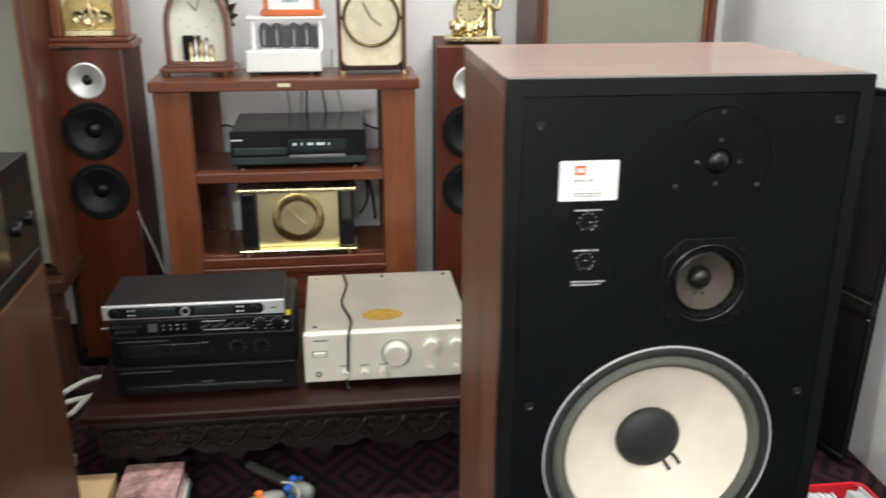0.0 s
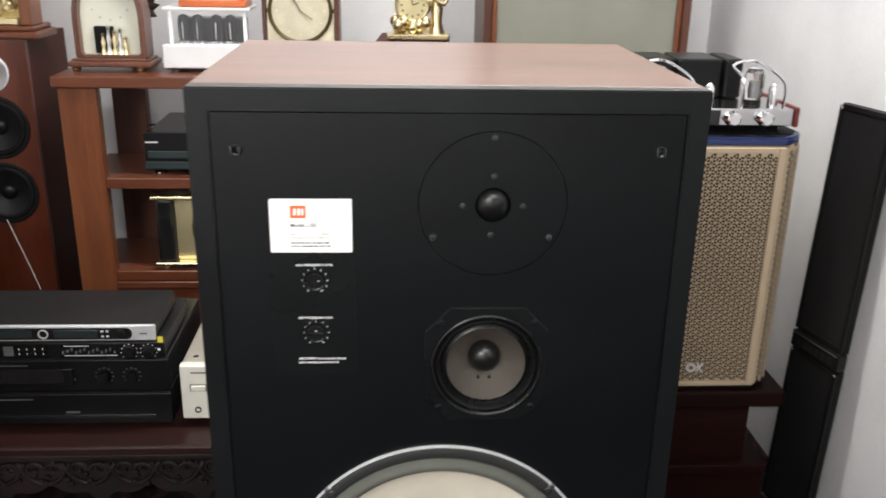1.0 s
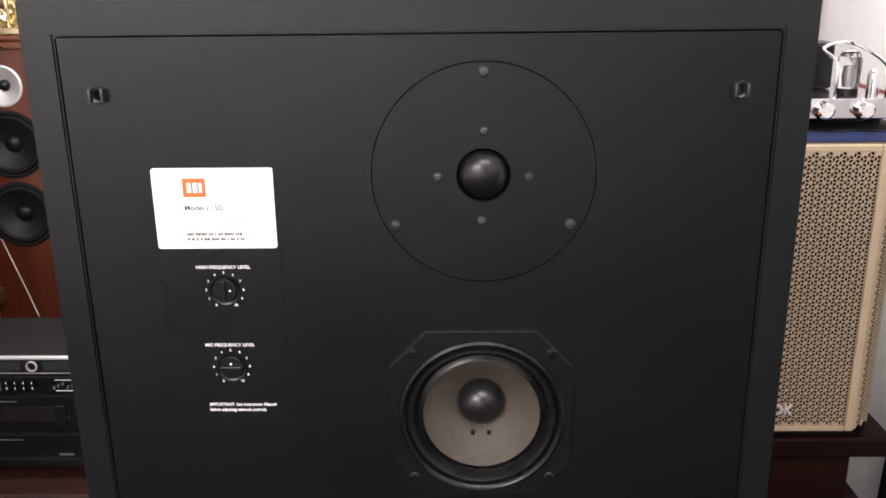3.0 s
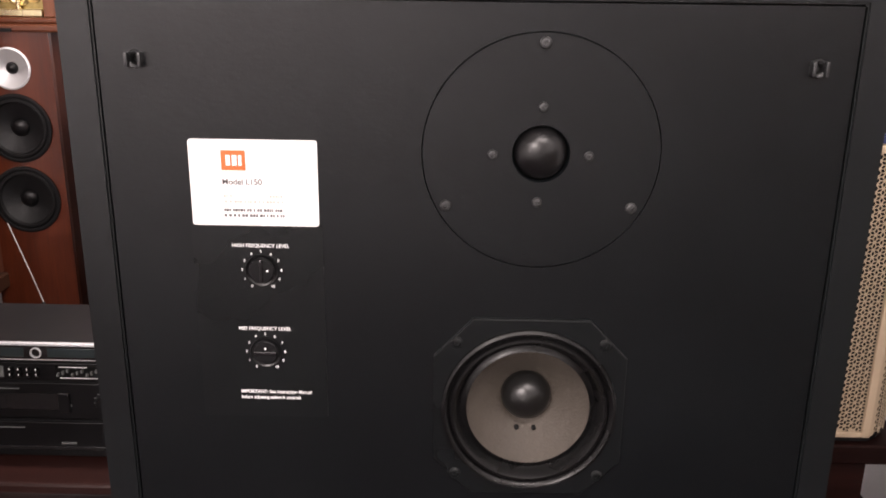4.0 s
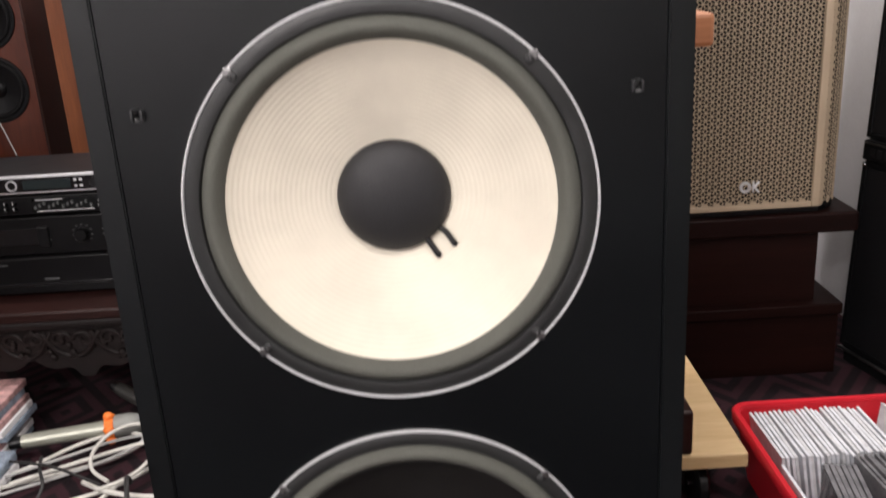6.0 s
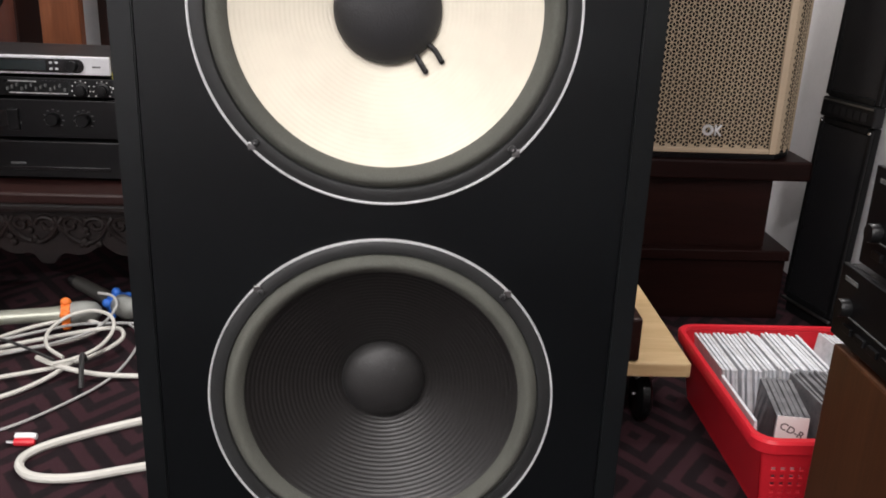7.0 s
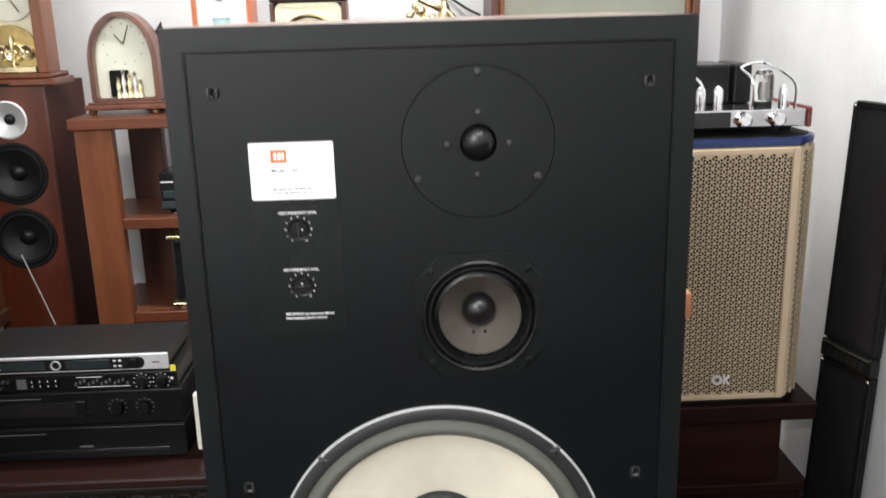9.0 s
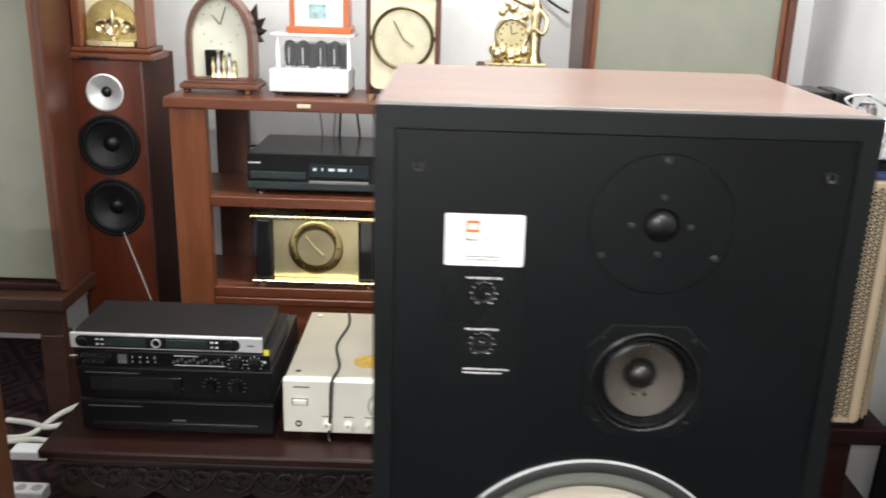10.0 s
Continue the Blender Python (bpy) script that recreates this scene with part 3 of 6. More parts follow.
for zc, text, dot in ((1.0352, "HIGH FREQUENCY LEVEL", (0.0036, 0.0003)), (0.9828, "MID FREQUENCY LEVEL", (0.0, 0.0028))):
    kx = -0.1228
    words("lettering", text, 0.0030, (kx, 0.0015, zc + 0.0152), WHITE_INK, plate, "CENTER")
    dial = part("dial", lathe([(0.0098, 0), (0.0094, 0.0012), (0.0082, 0.0006), (0.0082, -0.001), (0, -0.001)], (kx, 0.0017, zc), "-y", 40), BLACK, plate, "black dial recess", True)
    bm = lathe([(0.0078, -0.002), (0.0076, 0.0016), (0.0070, 0.0022), (0, 0.0022)], (kx, 0.0017, zc), "-y", 36)
    part("knob", bm, BLACK, dial, "black slotted knob", True)
    if dot[1] < 0.001:
        part("slot", box(kx - 0.0010, kx + 0.0010, -0.0016, 0.0002, zc - 0.0068, zc + 0.0068, 0.0003), GLOSS, dial)
    else:
        part("slot", box(kx - 0.0068, kx + 0.0068, -0.0016, 0.0002, zc - 0.0010, zc + 0.0010, 0.0003), GLOSS, dial)
    part("pointer_dot", lathe([(0, 0.0028), (0.0007, 0.0024), (0.0007, 0.002)], (kx + dot[0], 0.0017, zc + dot[1]), "-y", 10), WHITE_INK, dial)
    for i in range(11):
        a = radians(238 - 296 * i / 10)
        words("numeral", str(i), 0.0024, (kx + 0.0117 * math.cos(a), 0.0015, zc + 0.0117 * math.sin(a)), WHITE_INK, plate, "CENTER")
words("lettering", "IMPORTANT: See Instruction Manual", 0.0031, (-0.1395, 0.0015, 0.9560), WHITE_INK, plate, squeeze=0.92)
words("lettering", "before adjusting network controls", 0.0031, (-0.1395, 0.0015, 0.9522), WHITE_INK, plate, squeeze=0.86)


def caster(parent, x, y, h):
    c = part("caster", lathe([(0, -0.011), (h * 0.36, -0.011), (h * 0.42, -0.006), (h * 0.42, 0.006), (h * 0.36, 0.011), (0, 0.011)], (x, y, h * 0.42), "-x", 24), BLACK, parent, "black caster wheel", True)
    part("fork", box(x - 0.017, x + 0.017, y - 0.014, y + 0.014, h * 0.72, h, 0.003), STEEL, c)
    part("axle", lathe([(0, -0.016), (0.005, -0.016), (0.005, 0.016), (0, 0.016)], (x, y, h * 0.42), "-x", 12), CHROME, c)


def dolly(x0, x1, y0, y1, label):
    d = thing("dolly", ((x0 + x1) / 2, (y0 + y1) / 2, 0), label, "dolly", "wheeled boards")
    part("board", box(x0, x1, y0, y1, 0.104, 0.129, 0.003), PINE, d, "pale pine board")
    for x in (x0 + 0.06, x1 - 0.06):
        for y in (y0 + 0.06, y1 - 0.06):
            caster(d, x, y, 0.1035)
    return d


dolly(-0.245, 0.245, 0.10, 0.46, "pale pine dolly under the large loudspeaker")
dolly(0.06, 0.482, 0.526, 0.99, "pale pine dolly with black casters under a dark cabinet")

# cabinet behind the loudspeaker, on the second dolly
cb = thing("small_cabinet", (0.22, 0.70, 0.13), "dark cabinet with light wooden top and base trim on a dolly", "cabinet")
part("body", box(0.10, 0.372, 0.548, 0.86, 0.206, 0.748, 0.004), MAHOGANY_Z, cb)
part("top_trim", box(0.075, 0.400, 0.510, 0.88, 0.749, 0.792, 0.006), wood("beech_trim", (0.30, 0.11, 0.045), (0.48, 0.20, 0.09), "x", 5, 0.4), cb, "orange-brown wooden top")
part("base_trim", box(0.085, 0.396, 0.528, 0.87, 0.130, 0.205, 0.005), MAHOGANY, cb, "dark wooden base")

# ---- carved bench with the stack of electronics ----
bench = thing("carved_bench", (-0.43, 1.28, 0), "low dark wooden bench with carved scrolled apron", "bench")
BX0, BX1, BY0, BY1 = -1.075, 0.20, 0.985, 1.60
part("top", box(BX0, BX1, BY0 - 0.02, BY1, 0.238, 0.262, 0.006), MAHOGANY, bench, "polished dark red-brown top")
part("moulding", box(BX0 + 0.012, BX1 - 0.012, BY0 - 0.006, BY1 - 0.01, 0.215, 0.2375, 0.008), EBONY, bench)
# apron with a scalloped lower edge
pts = [(BX0 + 0.03, 0.2145), (BX0 + 0.03, 0.135)]
n = 96
for i in range(n + 1):
    k = i / n
    x = BX0 + 0.03 + (BX1 - BX0 - 0.06) * k
    u = (k * 5.5) % 1.0
    z = 0.150 - 0.026 * abs(math.sin(math.pi * u)) ** 0.7 - 0.010 * abs(math.sin(3 * math.pi * u)) - (0.012 if 0.42 < u < 0.58 else 0)
    pts.append((x, z))
pts += [(BX1 - 0.03, 0.2145)]
part("apron", loop_xz(pts, BY0 + 0.012, BY0 + 0.034), EBONY, bench, "carved dark apron")
# raised scroll carving, each scroll its own piece
rnd = random.Random(21)
for i in range(24):
    cx = BX0 + 0.07 + i * (BX1 - BX0 - 0.14) / 23
    s = 1 if i % 2 else -1
    bm = bmesh.new()
    spiral = [(cx + s * (0.023 - 0.0019 * j) * math.cos(0.66 * j), BY0 + 0.009, 0.188 + (0.018 - 0.0014 * j) * math.sin(0.66 * j)) for j in range(11)]
    tube(spiral, 0.0048, bm, 6, 2)
    tube([(cx - s * 0.034, BY0 + 0.010, 0.203), (cx - s * 0.024, BY0 + 0.006, 0.188), (cx - s * 0.008, BY0 + 0.008, 0.164), (cx + s * 0.016, BY0 + 0.011, 0.150), (cx + s * 0.026, BY0 + 0.010, 0.160)], 0.0055, bm, 6, 3)
    for j in range(6):
        r = rnd.uniform(0.005, 0.009)
        lathe([(0, r * 0.9), (r * 0.75, r * 0.6), (r, 0), (r * 0.8, -0.004)], (cx + rnd.uniform(-0.028, 0.028), BY0 + 0.011, rnd.uniform(0.145, 0.206)), "-y", 8, bm)
    part("scroll_carving", bm, EBONY, bench, "", True)
for lx in (BX0 + 0.035, BX1 - 0.09):
    for ly in (BY0 + 0.04, BY1 - 0.08):
        bm = box(lx, lx + 0.055, ly, ly + 0.055, 0.0, 0.2145, 0.008)
        box(lx - 0.008, lx + 0.063, ly - 0.008, ly + 0.063, 0.0, 0.035, 0.01, bm)
        part("leg", bm, EBONY, bench)


def unit(name, x0, x1, y0, y1, z0, z1, label, category, body_mat, front_mat, group=""):
    """An electronic unit: lid and body, front panel, feet."""
    u = thing(name, ((x0 + x1) / 2, (y0 + y1) / 2, z0), label, category, group)
    part("body", box(x0 + 0.004, x1 - 0.004, y0 + 0.0085, y1, z0 + 0.008, z1, 0.002), body_mat, u)
    f = part("front_panel", box(x0, x1, y0, y0 + 0.008, z0 + 0.007, z1, 0.0015), front_mat, u)
    for x in (x0 + 0.035, x1 - 0.035):
        for y in (y0 + 0.04, y1 - 0.04):
            part("foot", lathe([(0, 0), (0.016, 0), (0.018, 0.0075), (0, 0.0075)], (x, y, z0), "z", 20), BLACK, u)
    return u, f


# black power amplifiers, mixer, radio microphone receiver
YS = 1.05
for z0, z1, nm in ((0.263, 0.345, "power_amplifier"), (0.346, 0.430, "karaoke_amplifier")):
    u, f = unit(nm, -1.002, -0.553, YS + 0.004, YS + 0.36, z0, z1, "black %s in a stack on the carved bench" % nm.replace("_", " "), "amplifier", BLACK_METAL, BLACK, "stacked units")
    part("trim_line", box(-0.985, -0.86, YS + 0.0015, YS + 0.005, z1 - 0.013, z1 - 0.0115), DIM_INK, f)
    part("print_bar", box(-0.79, -0.76, YS + 0.0015, YS + 0.005, z0 + 0.035, z0 + 0.0385), DIM_INK, f)
    if nm == "karaoke_amplifier":
        part("window", box(-0.975, -0.765, YS + 0.001, YS + 0.005, z0 + 0.028, z1 - 0.022, 0.001), GLOSS, f)
        part("side_button", box(-0.785, -0.762, YS - 0.003, YS + 0.005, z0 + 0.022, z1 - 0.018, 0.003), BLACK, f)
        for kx in (-0.695, -0.635):
            part("knob", knob(bmesh.new(), (kx, YS + 0.004, z0 + 0.046), 0.013, 0.016), BLACK, f, "", True)
            for i in range(9):
                a = radians(-40 + 32.5 * i)
                part("tick", box(kx + 0.019 * math.cos(a) - 0.0022, kx + 0.019 * math.cos(a) + 0.0022, YS + 0.002, YS + 0.0045, z0 + 0.046 + 0.019 * math.sin(a) - 0.0008, z0 + 0.046 + 0.019 * math.sin(a) + 0.0008), DIM_INK, f)
    else:
        part("window", box(-0.975, -0.59, YS + 0.001, YS + 0.005, z0 + 0.022, z0 + 0.030, 0.001), GLOSS, f)

u, f = unit("karaoke_mixer", -0.998, -0.556, YS, YS + 0.26, 0.431, 0.4745, "black karaoke mixer with rows of small knobs and sliders", "mixer", BLACK_METAL, BLACK, "stacked units")
for i in range(7):
    kx = -0.985 + 0.0105 * i
    part("knob", knob(bmesh.new(), (kx, YS, 0.463), 0.0035, 0.008, segments=12), STEEL, f, "", True)
    if i < 5:
        part("knob", knob(bmesh.new(), (kx + 0.004, YS, 0.448), 0.0035, 0.008, segments=12), STEEL, f, "", True)
part("jack_panel", box(-0.905, -0.884, YS - 0.0015, YS + 0.003, 0.444, 0.467), DIM_INK, f)
for i in range(4):
    for z in (0.451, 0.462):
        part("knob", knob(bmesh.new(), (-0.868 + 0.017 * i, YS, z), 0.0042, 0.009, segments=12), BLACK, f, "", True)
        part("pointer", box(-0.8687 + 0.017 * i, -0.8673 + 0.017 * i, YS - 0.0098, YS - 0.0088, z, z + 0.0042), WHITE_INK, f)
part("slider_field", box(-0.782, -0.655, YS - 0.0012, YS + 0.003, 0.441, 0.4695), PLATE, f)
for i in range(13):
    kx = -0.776 + 0.0093 * i
    part("slider", box(kx - 0.002, kx + 0.002, YS - 0.007, YS + 0.002, 0.449 + 0.004 * (i % 3), 0.4555 + 0.004 * (i % 3), 0.0006), DIM_INK, f)
part("print_bar", box(-0.775, -0.66, YS - 0.0018, YS, 0.4435, 0.4447), WHITE_INK, f)
part("print_bar", box(-0.775, -0.72, YS - 0.0018, YS, 0.4665, 0.4677), WHITE_INK, f)
for kx in (-0.634, -0.592):
    part("knob", lathe([(0, 0), (0.0155, 0), (0.0155, 0.004), (0.011, 0.005), (0.0105, 0.014), (0, 0.015)], (kx, YS, 0.4525), "-y", 28), BLACK, f, "", True)
    for i in range(9):
        a = radians(-40 + 32.5 * i)
        part("tick", lathe([(0, 0.001), (0.0012, 0.001), (0.0012, 0)], (kx + 0.018 * math.cos(a), YS, 0.4525 + 0.018 * math.sin(a)), "-y", 8), WHITE_INK, f)
part("lamp", box(-0.572, -0.566, YS - 0.001, YS + 0.002, 0.455, 0.460), WHITE_INK, f)

part("jack_plug", lathe([(0, 0), (0.0045, 0), (0.005, 0.012), (0.003, 0.022), (0, 0.022)], (-0.9985, YS + 0.012, 0.452), "-x", 12), CHROME, u, "small chrome jack plug", True)

u, f = unit("microphone_receiver", -1.008, -0.572, YS - 0.006, YS + 0.20, 0.4755, 0.5185, "silver-fronted wireless microphone receiver with dark lid", "receiver", BLACK_METAL, LIGHT_SILVER, "stacked units")
win = part("window", loop_xz(rounded(-0.995, -0.622, 0.4865, 0.5135, 0.0125), YS - 0.0085, YS - 0.005), GLOSS, f, "black curved display window")
for x0 in (-0.93, -0.79):
    part("display", box(x0, x0 + 0.095, YS - 0.0092, YS - 0.007, 0.4905, 0.5095, 0.001), DISPLAY, win)
part("badge", lathe([(0.0108, 0), (0.0108, 0.003), (0.0086, 0.003), (0.0082, 0.0)], (-0.8115, YS - 0.0085, 0.5), "-y", 28), LIGHT_SILVER, win, "round silver badge", True)
for x0 in (-0.945, -0.685):
    for dx, dz in ((0, 0.006), (0, -0.006), (0.011, 0.006), (0.011, -0.006)):
        part("button", box(x0 + dx - 0.003, x0 + dx + 0.003, YS - 0.0105, YS - 0.007, 0.5 + dz - 0.002, 0.5 + dz + 0.002, 0.0006), LIGHT_SILVER, win)
for x0 in (-0.978, -0.645):
    part("dial", knob(bmesh.new(), (x0, YS - 0.0085, 0.5), 0.0105, 0.008), BLACK, win, "", True)
part("print_bar", box(-0.606, -0.590, YS - 0.0068, YS - 0.005, 0.4975, 0.5005), INK, f)
an = part("antenna", tube([(-0.893, YS + 0.205, 0.492), (-0.893, YS + 0.206, 0.522), (-0.946, YS + 0.206, 0.694)], 0.0010, None, 8, 3), CABLE_GREY, u, "thin grey rod antenna", True)
part("antenna_joint", lathe([(0, 0), (0.005, 0), (0.005, 0.030), (0.002, 0.034), (0, 0.034)], (-0.893, YS + 0.2065, 0.486), "z", 14), BLACK, an, "", True)
solid("tape_flag", box(-0.570, -0.558, YS - 0.002, YS - 0.001, 0.475, 0.489), YELLOW, "small scrap of yellow tape on the receiver", "tape", at=(-0.564, YS, 0.476))

# silver integrated amplifier
SX0, SX1, SY0, SY1, SZ0, SZ1 = -0.531, -0.098, 1.055, 1.475, 0.278, 0.414
amp = thing("integrated_amplifier", (-0.315, 1.26, 0.263), "champagne-silver integrated amplifier with a gold oval seal on the lid", "amplifier")
part("body", box(SX0 + 0.003, SX1 - 0.003, SY0 + 0.022, SY1, SZ0 + 0.004, SZ1 - 0.001, 0.003), SILVER_TOP, amp)
f = part("front_panel", box(SX0, SX1, SY0, SY0 + 0.0215, SZ0, SZ1, 0.004), SILVER, amp)
for x in (SX0 + 0.05, SX1 - 0.05):
    for y in (SY0 + 0.05, SY1 - 0.05):
        part("foot", lathe([(0, 0), (0.018, 0), (0.021, 0.006), (0.021, 0.0145), (0, 0.0145)], (x, y, 0.2625), "z", 24), SILVER, amp, "", True)
part("seal", lathe([(0, 0.0006), (0.045, 0.0006), (0.045, 0)], (0, 0, 0), "z", 40), AMBER, amp, "gold oval paper seal")
seal = amp.children[-1]
for v in seal.data.vertices:
    w = v.co + ORIGIN[seal]
    v.co = Vector((-0.323 + w.x * 1.22, 1.165 + w.y * 0.86, SZ1 - 0.0006 + w.z)) - ORIGIN[seal]
for x, y in ((SX0 + 0.03, SY0 + 0.045), (SX1 - 0.03, SY0 + 0.045), (SX0 + 0.03, SY1 - 0.03), (SX1 - 0.03, SY1 - 0.03), (-0.31, SY1 - 0.03)):
    part("lid_screw", lathe([(0.007, 0), (0.0065, 0.002), (0, 0.0025)], (x, y, SZ1 - 0.001), "z", 14), CHROME, amp, "", True)
part("power_button", box(SX0 + 0.024, SX0 + 0.056, SY0 - 0.006, SY0 + 0.002, 0.352, 0.364, 0.0015), SILVER, f)
part("button_recess", box(SX0 + 0.021, SX0 + 0.059, SY0 - 0.0008, SY0 + 0.002, 0.349, 0.367), STEEL, f)
part("print_bar", box(SX0 + 0.025, SX0 + 0.062, SY0 - 0.0006, SY0 + 0.002, 0.394, 0.397), INK, f)
part("headphone_socket", lathe([(0.0075, 0), (0.0075, 0.003), (0.005, 0.003), (0.005, -0.01), (0, -0.01)], (SX0 + 0.036, SY0, 0.302), "-y", 20), BLACK, f, "", True)
for i in range(3):
    kx = SX0 + 0.103 + 0.050 * i
    part("tone_knob", knob(bmesh.new(), (kx, SY0, 0.302), 0.0105, 0.018), SILVER, f, "", True)
    part("pointer", box(kx - 0.0008, kx + 0.0008, SY0 - 0.0188, SY0 - 0.0175, 0.302, 0.311), INK, f)
    part("print_bar", box(kx - 0.012, kx + 0.012, SY0 - 0.0006, SY0 + 0.002, 0.320, 0.3225), INK, f)
part("knob_ring", lathe([(0.0385, 0), (0.0385, 0.0012), (0.036, 0.0012), (0.036, 0)], (-0.295, SY0, 0.352), "-y", 40), STEEL, f, "", True)
part("volume_knob", lathe([(0, 0), (0.0355, 0), (0.0355, 0.003), (0.031, 0.004), (0.030, 0.022), (0.027, 0.025), (0, 0.025)], (-0.295, SY0, 0.352), "-y", 40), SILVER, f, "large silver volume knob", True)
part("selector_knob", lathe([(0, 0), (0.020, 0), (0.019, 0.018), (0, 0.02)], (-0.205, SY0, 0.366), "-y", 32), SILVER, f, "", True)
part("selector_knob", lathe([(0, 0), (0.020, 0), (0.019, 0.018), (0, 0.02)], (-0.14, SY0, 0.366), "-y", 32), SILVER, f, "", True)
for kx in (-0.205, -0.14):
    part("tone_knob", knob(bmesh.new(), (kx, SY0, 0.302), 0.0105, 0.018), SILVER, f, "", True)
solid("power_cable", tube([(-0.425, 1.47, 0.418), (-0.415, 1.38, 0.417), (-0.43, 1.25, 0.417), (-0.408, 1.13, 0.417), (-0.415, 1.052, 0.4175), (-0.418, 1.044, 0.39), (-0.420, 1.046, 0.33), (-0.424, 1.046, 0.278), (-0.42, 1.035, 0.266)], 0.0033), CABLE_BLACK, "thin black cable hanging over the silver amplifier", "cable", smooth=True)

# ---- shelf rack between the towers ----
RX0, RX1, RY0, RY1 = -0.972, -0.180, 1.735, 2.09
rack = thing("shelf_rack", (-0.576, 1.91, 0), "open red-brown wooden hi-fi rack with three shelves", "rack")
part("top_board", box(RX0 - 0.012, RX1 + 0.012, RY0 - 0.012, RY1 - 0.09, 0.922, 0.954, 0.004), CHERRY_X, rack)
part("plaque", box(-0.60, -0.562, RY0 - 0.0145, RY0 - 0.011, 0.934, 0.945, 0.001), CREAM_GOLD, rack, "small brass plaque")
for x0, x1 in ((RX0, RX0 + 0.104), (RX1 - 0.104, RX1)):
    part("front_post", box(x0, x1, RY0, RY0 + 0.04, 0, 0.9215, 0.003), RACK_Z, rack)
    # rear posts are a darker brown than the front posts
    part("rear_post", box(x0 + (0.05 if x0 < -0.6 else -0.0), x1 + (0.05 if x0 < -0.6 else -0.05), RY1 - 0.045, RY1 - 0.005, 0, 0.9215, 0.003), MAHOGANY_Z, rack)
for z in (0.636, 0.352):
    part("shelf", box(RX0 + 0.02, RX1 - 0.02, RY0 + 0.0405, RY1 - 0.046, z, z + 0.028, 0.003), CHERRY_X, rack)
    part("shelf_edge", box(RX0 + 0.1045, RX1 - 0.1045, RY0 + 0.004, RY0 + 0.040, z - 0.004, z + 0.028, 0.003), CHERRY_X, rack)
part("drawer_front", box(RX0 + 0.1045, RX1 - 0.1045, RY0 + 0.008, RY0 + 0.04, 0.06, 0.335, 0.004), CHERRY_X, rack)
part("drawer_lip", box(RX0 + 0.1045, RX1 - 0.1045, RY0 - 0.002, RY0 + 0.0075, 0.325, 0.3475, 0.003), CHERRY_X, rack)
part("drawer_box", box(RX0 + 0.02, RX1 - 0.02, RY0 + 0.041, RY1 - 0.046, 0.05, 0.335), MAHOGANY, rack)

# disc player on the middle shelf
u, f = unit("disc_player", -0.762, -0.336, 1.775, 2.085, 0.672, 0.788, "black disc player with a small lit display on the middle shelf", "disc player", paint("satin_grey_lid", (0.022, 0.022, 0.024), 0.2, var=0.15, grain=500, bump=0.05), BLACK)
part("tray", box(-0.752, -0.588, 1.7705, 1.776, 0.715, 0.735, 0.001), paint("teal_black_plastic", (0.022, 0.034, 0.036), 0.3), f)
part("lower_band", box(-0.762, -0.336, 1.7712, 1.776, 0.684, 0.704, 0.001), paint("teal_black_band", (0.02, 0.032, 0.034), 0.35), f)
dsp = part("display", box(-0.578, -0.402, 1.771, 1.776, 0.722, 0.760, 0.001), DISPLAY, f, "smoked display window")
part("drawer_button_strip", box(-0.578, -0.402, 1.7695, 1.776, 0.702, 0.711, 0.001), STEEL, f)
for x, w in ((-0.565, 0.010), (-0.540, 0.004), (-0.520, 0.018), (-0.492, 0.026), (-0.455, 0.004)):
    part("display_figure", box(x, x + w, 1.7698, 1.7706, 0.742, 0.750), glow("display_light", (0.55, 0.62, 0.66), 0.25), dsp)
part("print_bar", box(-0.758, -0.722, 1.7735, 1.776, 0.759, 0.763), WHITE_INK, f)
part("button", knob(bmesh.new(), (-0.356, 1.775, 0.735), 0.008, 0.01), BLACK, f, "", True)
for x in (-0.727, -0.371):
    solid("puck_foot", lathe([(0, 0), (0.019, 0), (0.021, 0.005), (0.019, 0.0078), (0, 0.0078)], (x, 1.80, 0.6642), "z", 20), CHROME, "small chrome puck under the disc player", "foot", "player pucks", at=(x, 1.80, 0.6642), smooth=True)
for x, dx, m, nm in ((-0.585, -0.02, CABLE_GREY, "grey"), (-0.548, 0.012, CABLE_GREY, "grey"), (-0.528, 0.004, CABLE_BLACK, "black"), (-0.462, -0.022, CABLE_BLACK, "black"), (-0.405, -0.03, CABLE_GREY, "grey")):
    solid("signal_cable", tube([(x, 2.088, 0.74), (x, 2.10, 0.79), (x + dx * 0.4, 2.112, 0.85), (x + dx, 2.115, 0.93), (x + dx, 2.118, 1.0)], 0.0035), m, "%s signal cable hanging behind the disc player" % nm, "cable", "cables behind the rack", smooth=True)
solid("signal_cable", tube([(-0.762, 2.03, 0.745), (-0.80, 2.05, 0.755), (-0.85, 2.08, 0.74), (-0.93, 2.12, 0.72)], 0.0035), CABLE_BLACK, "black cable beside the disc player", "cable", "cables behind the rack", smooth=True)
solid("signal_cable", tube([(-0.336, 2.03, 0.755), (-0.30, 2.06, 0.735), (-0.24, 2.11, 0.71)], 0.0035), CABLE_BLACK, "black cable beside the disc player", "cable", "cables behind the rack", smooth=True)
solid("signal_cable", tube([(-0.36, 1.90, 0.47), (-0.33, 1.92, 0.52), (-0.335, 1.98, 0.60), (-0.31, 2.05, 0.50), (-0.30, 2.06, 0.40)], 0.0045), CABLE_BLACK, "black cable looped beside the brass clock", "cable", "cables behind the rack", smooth=True)

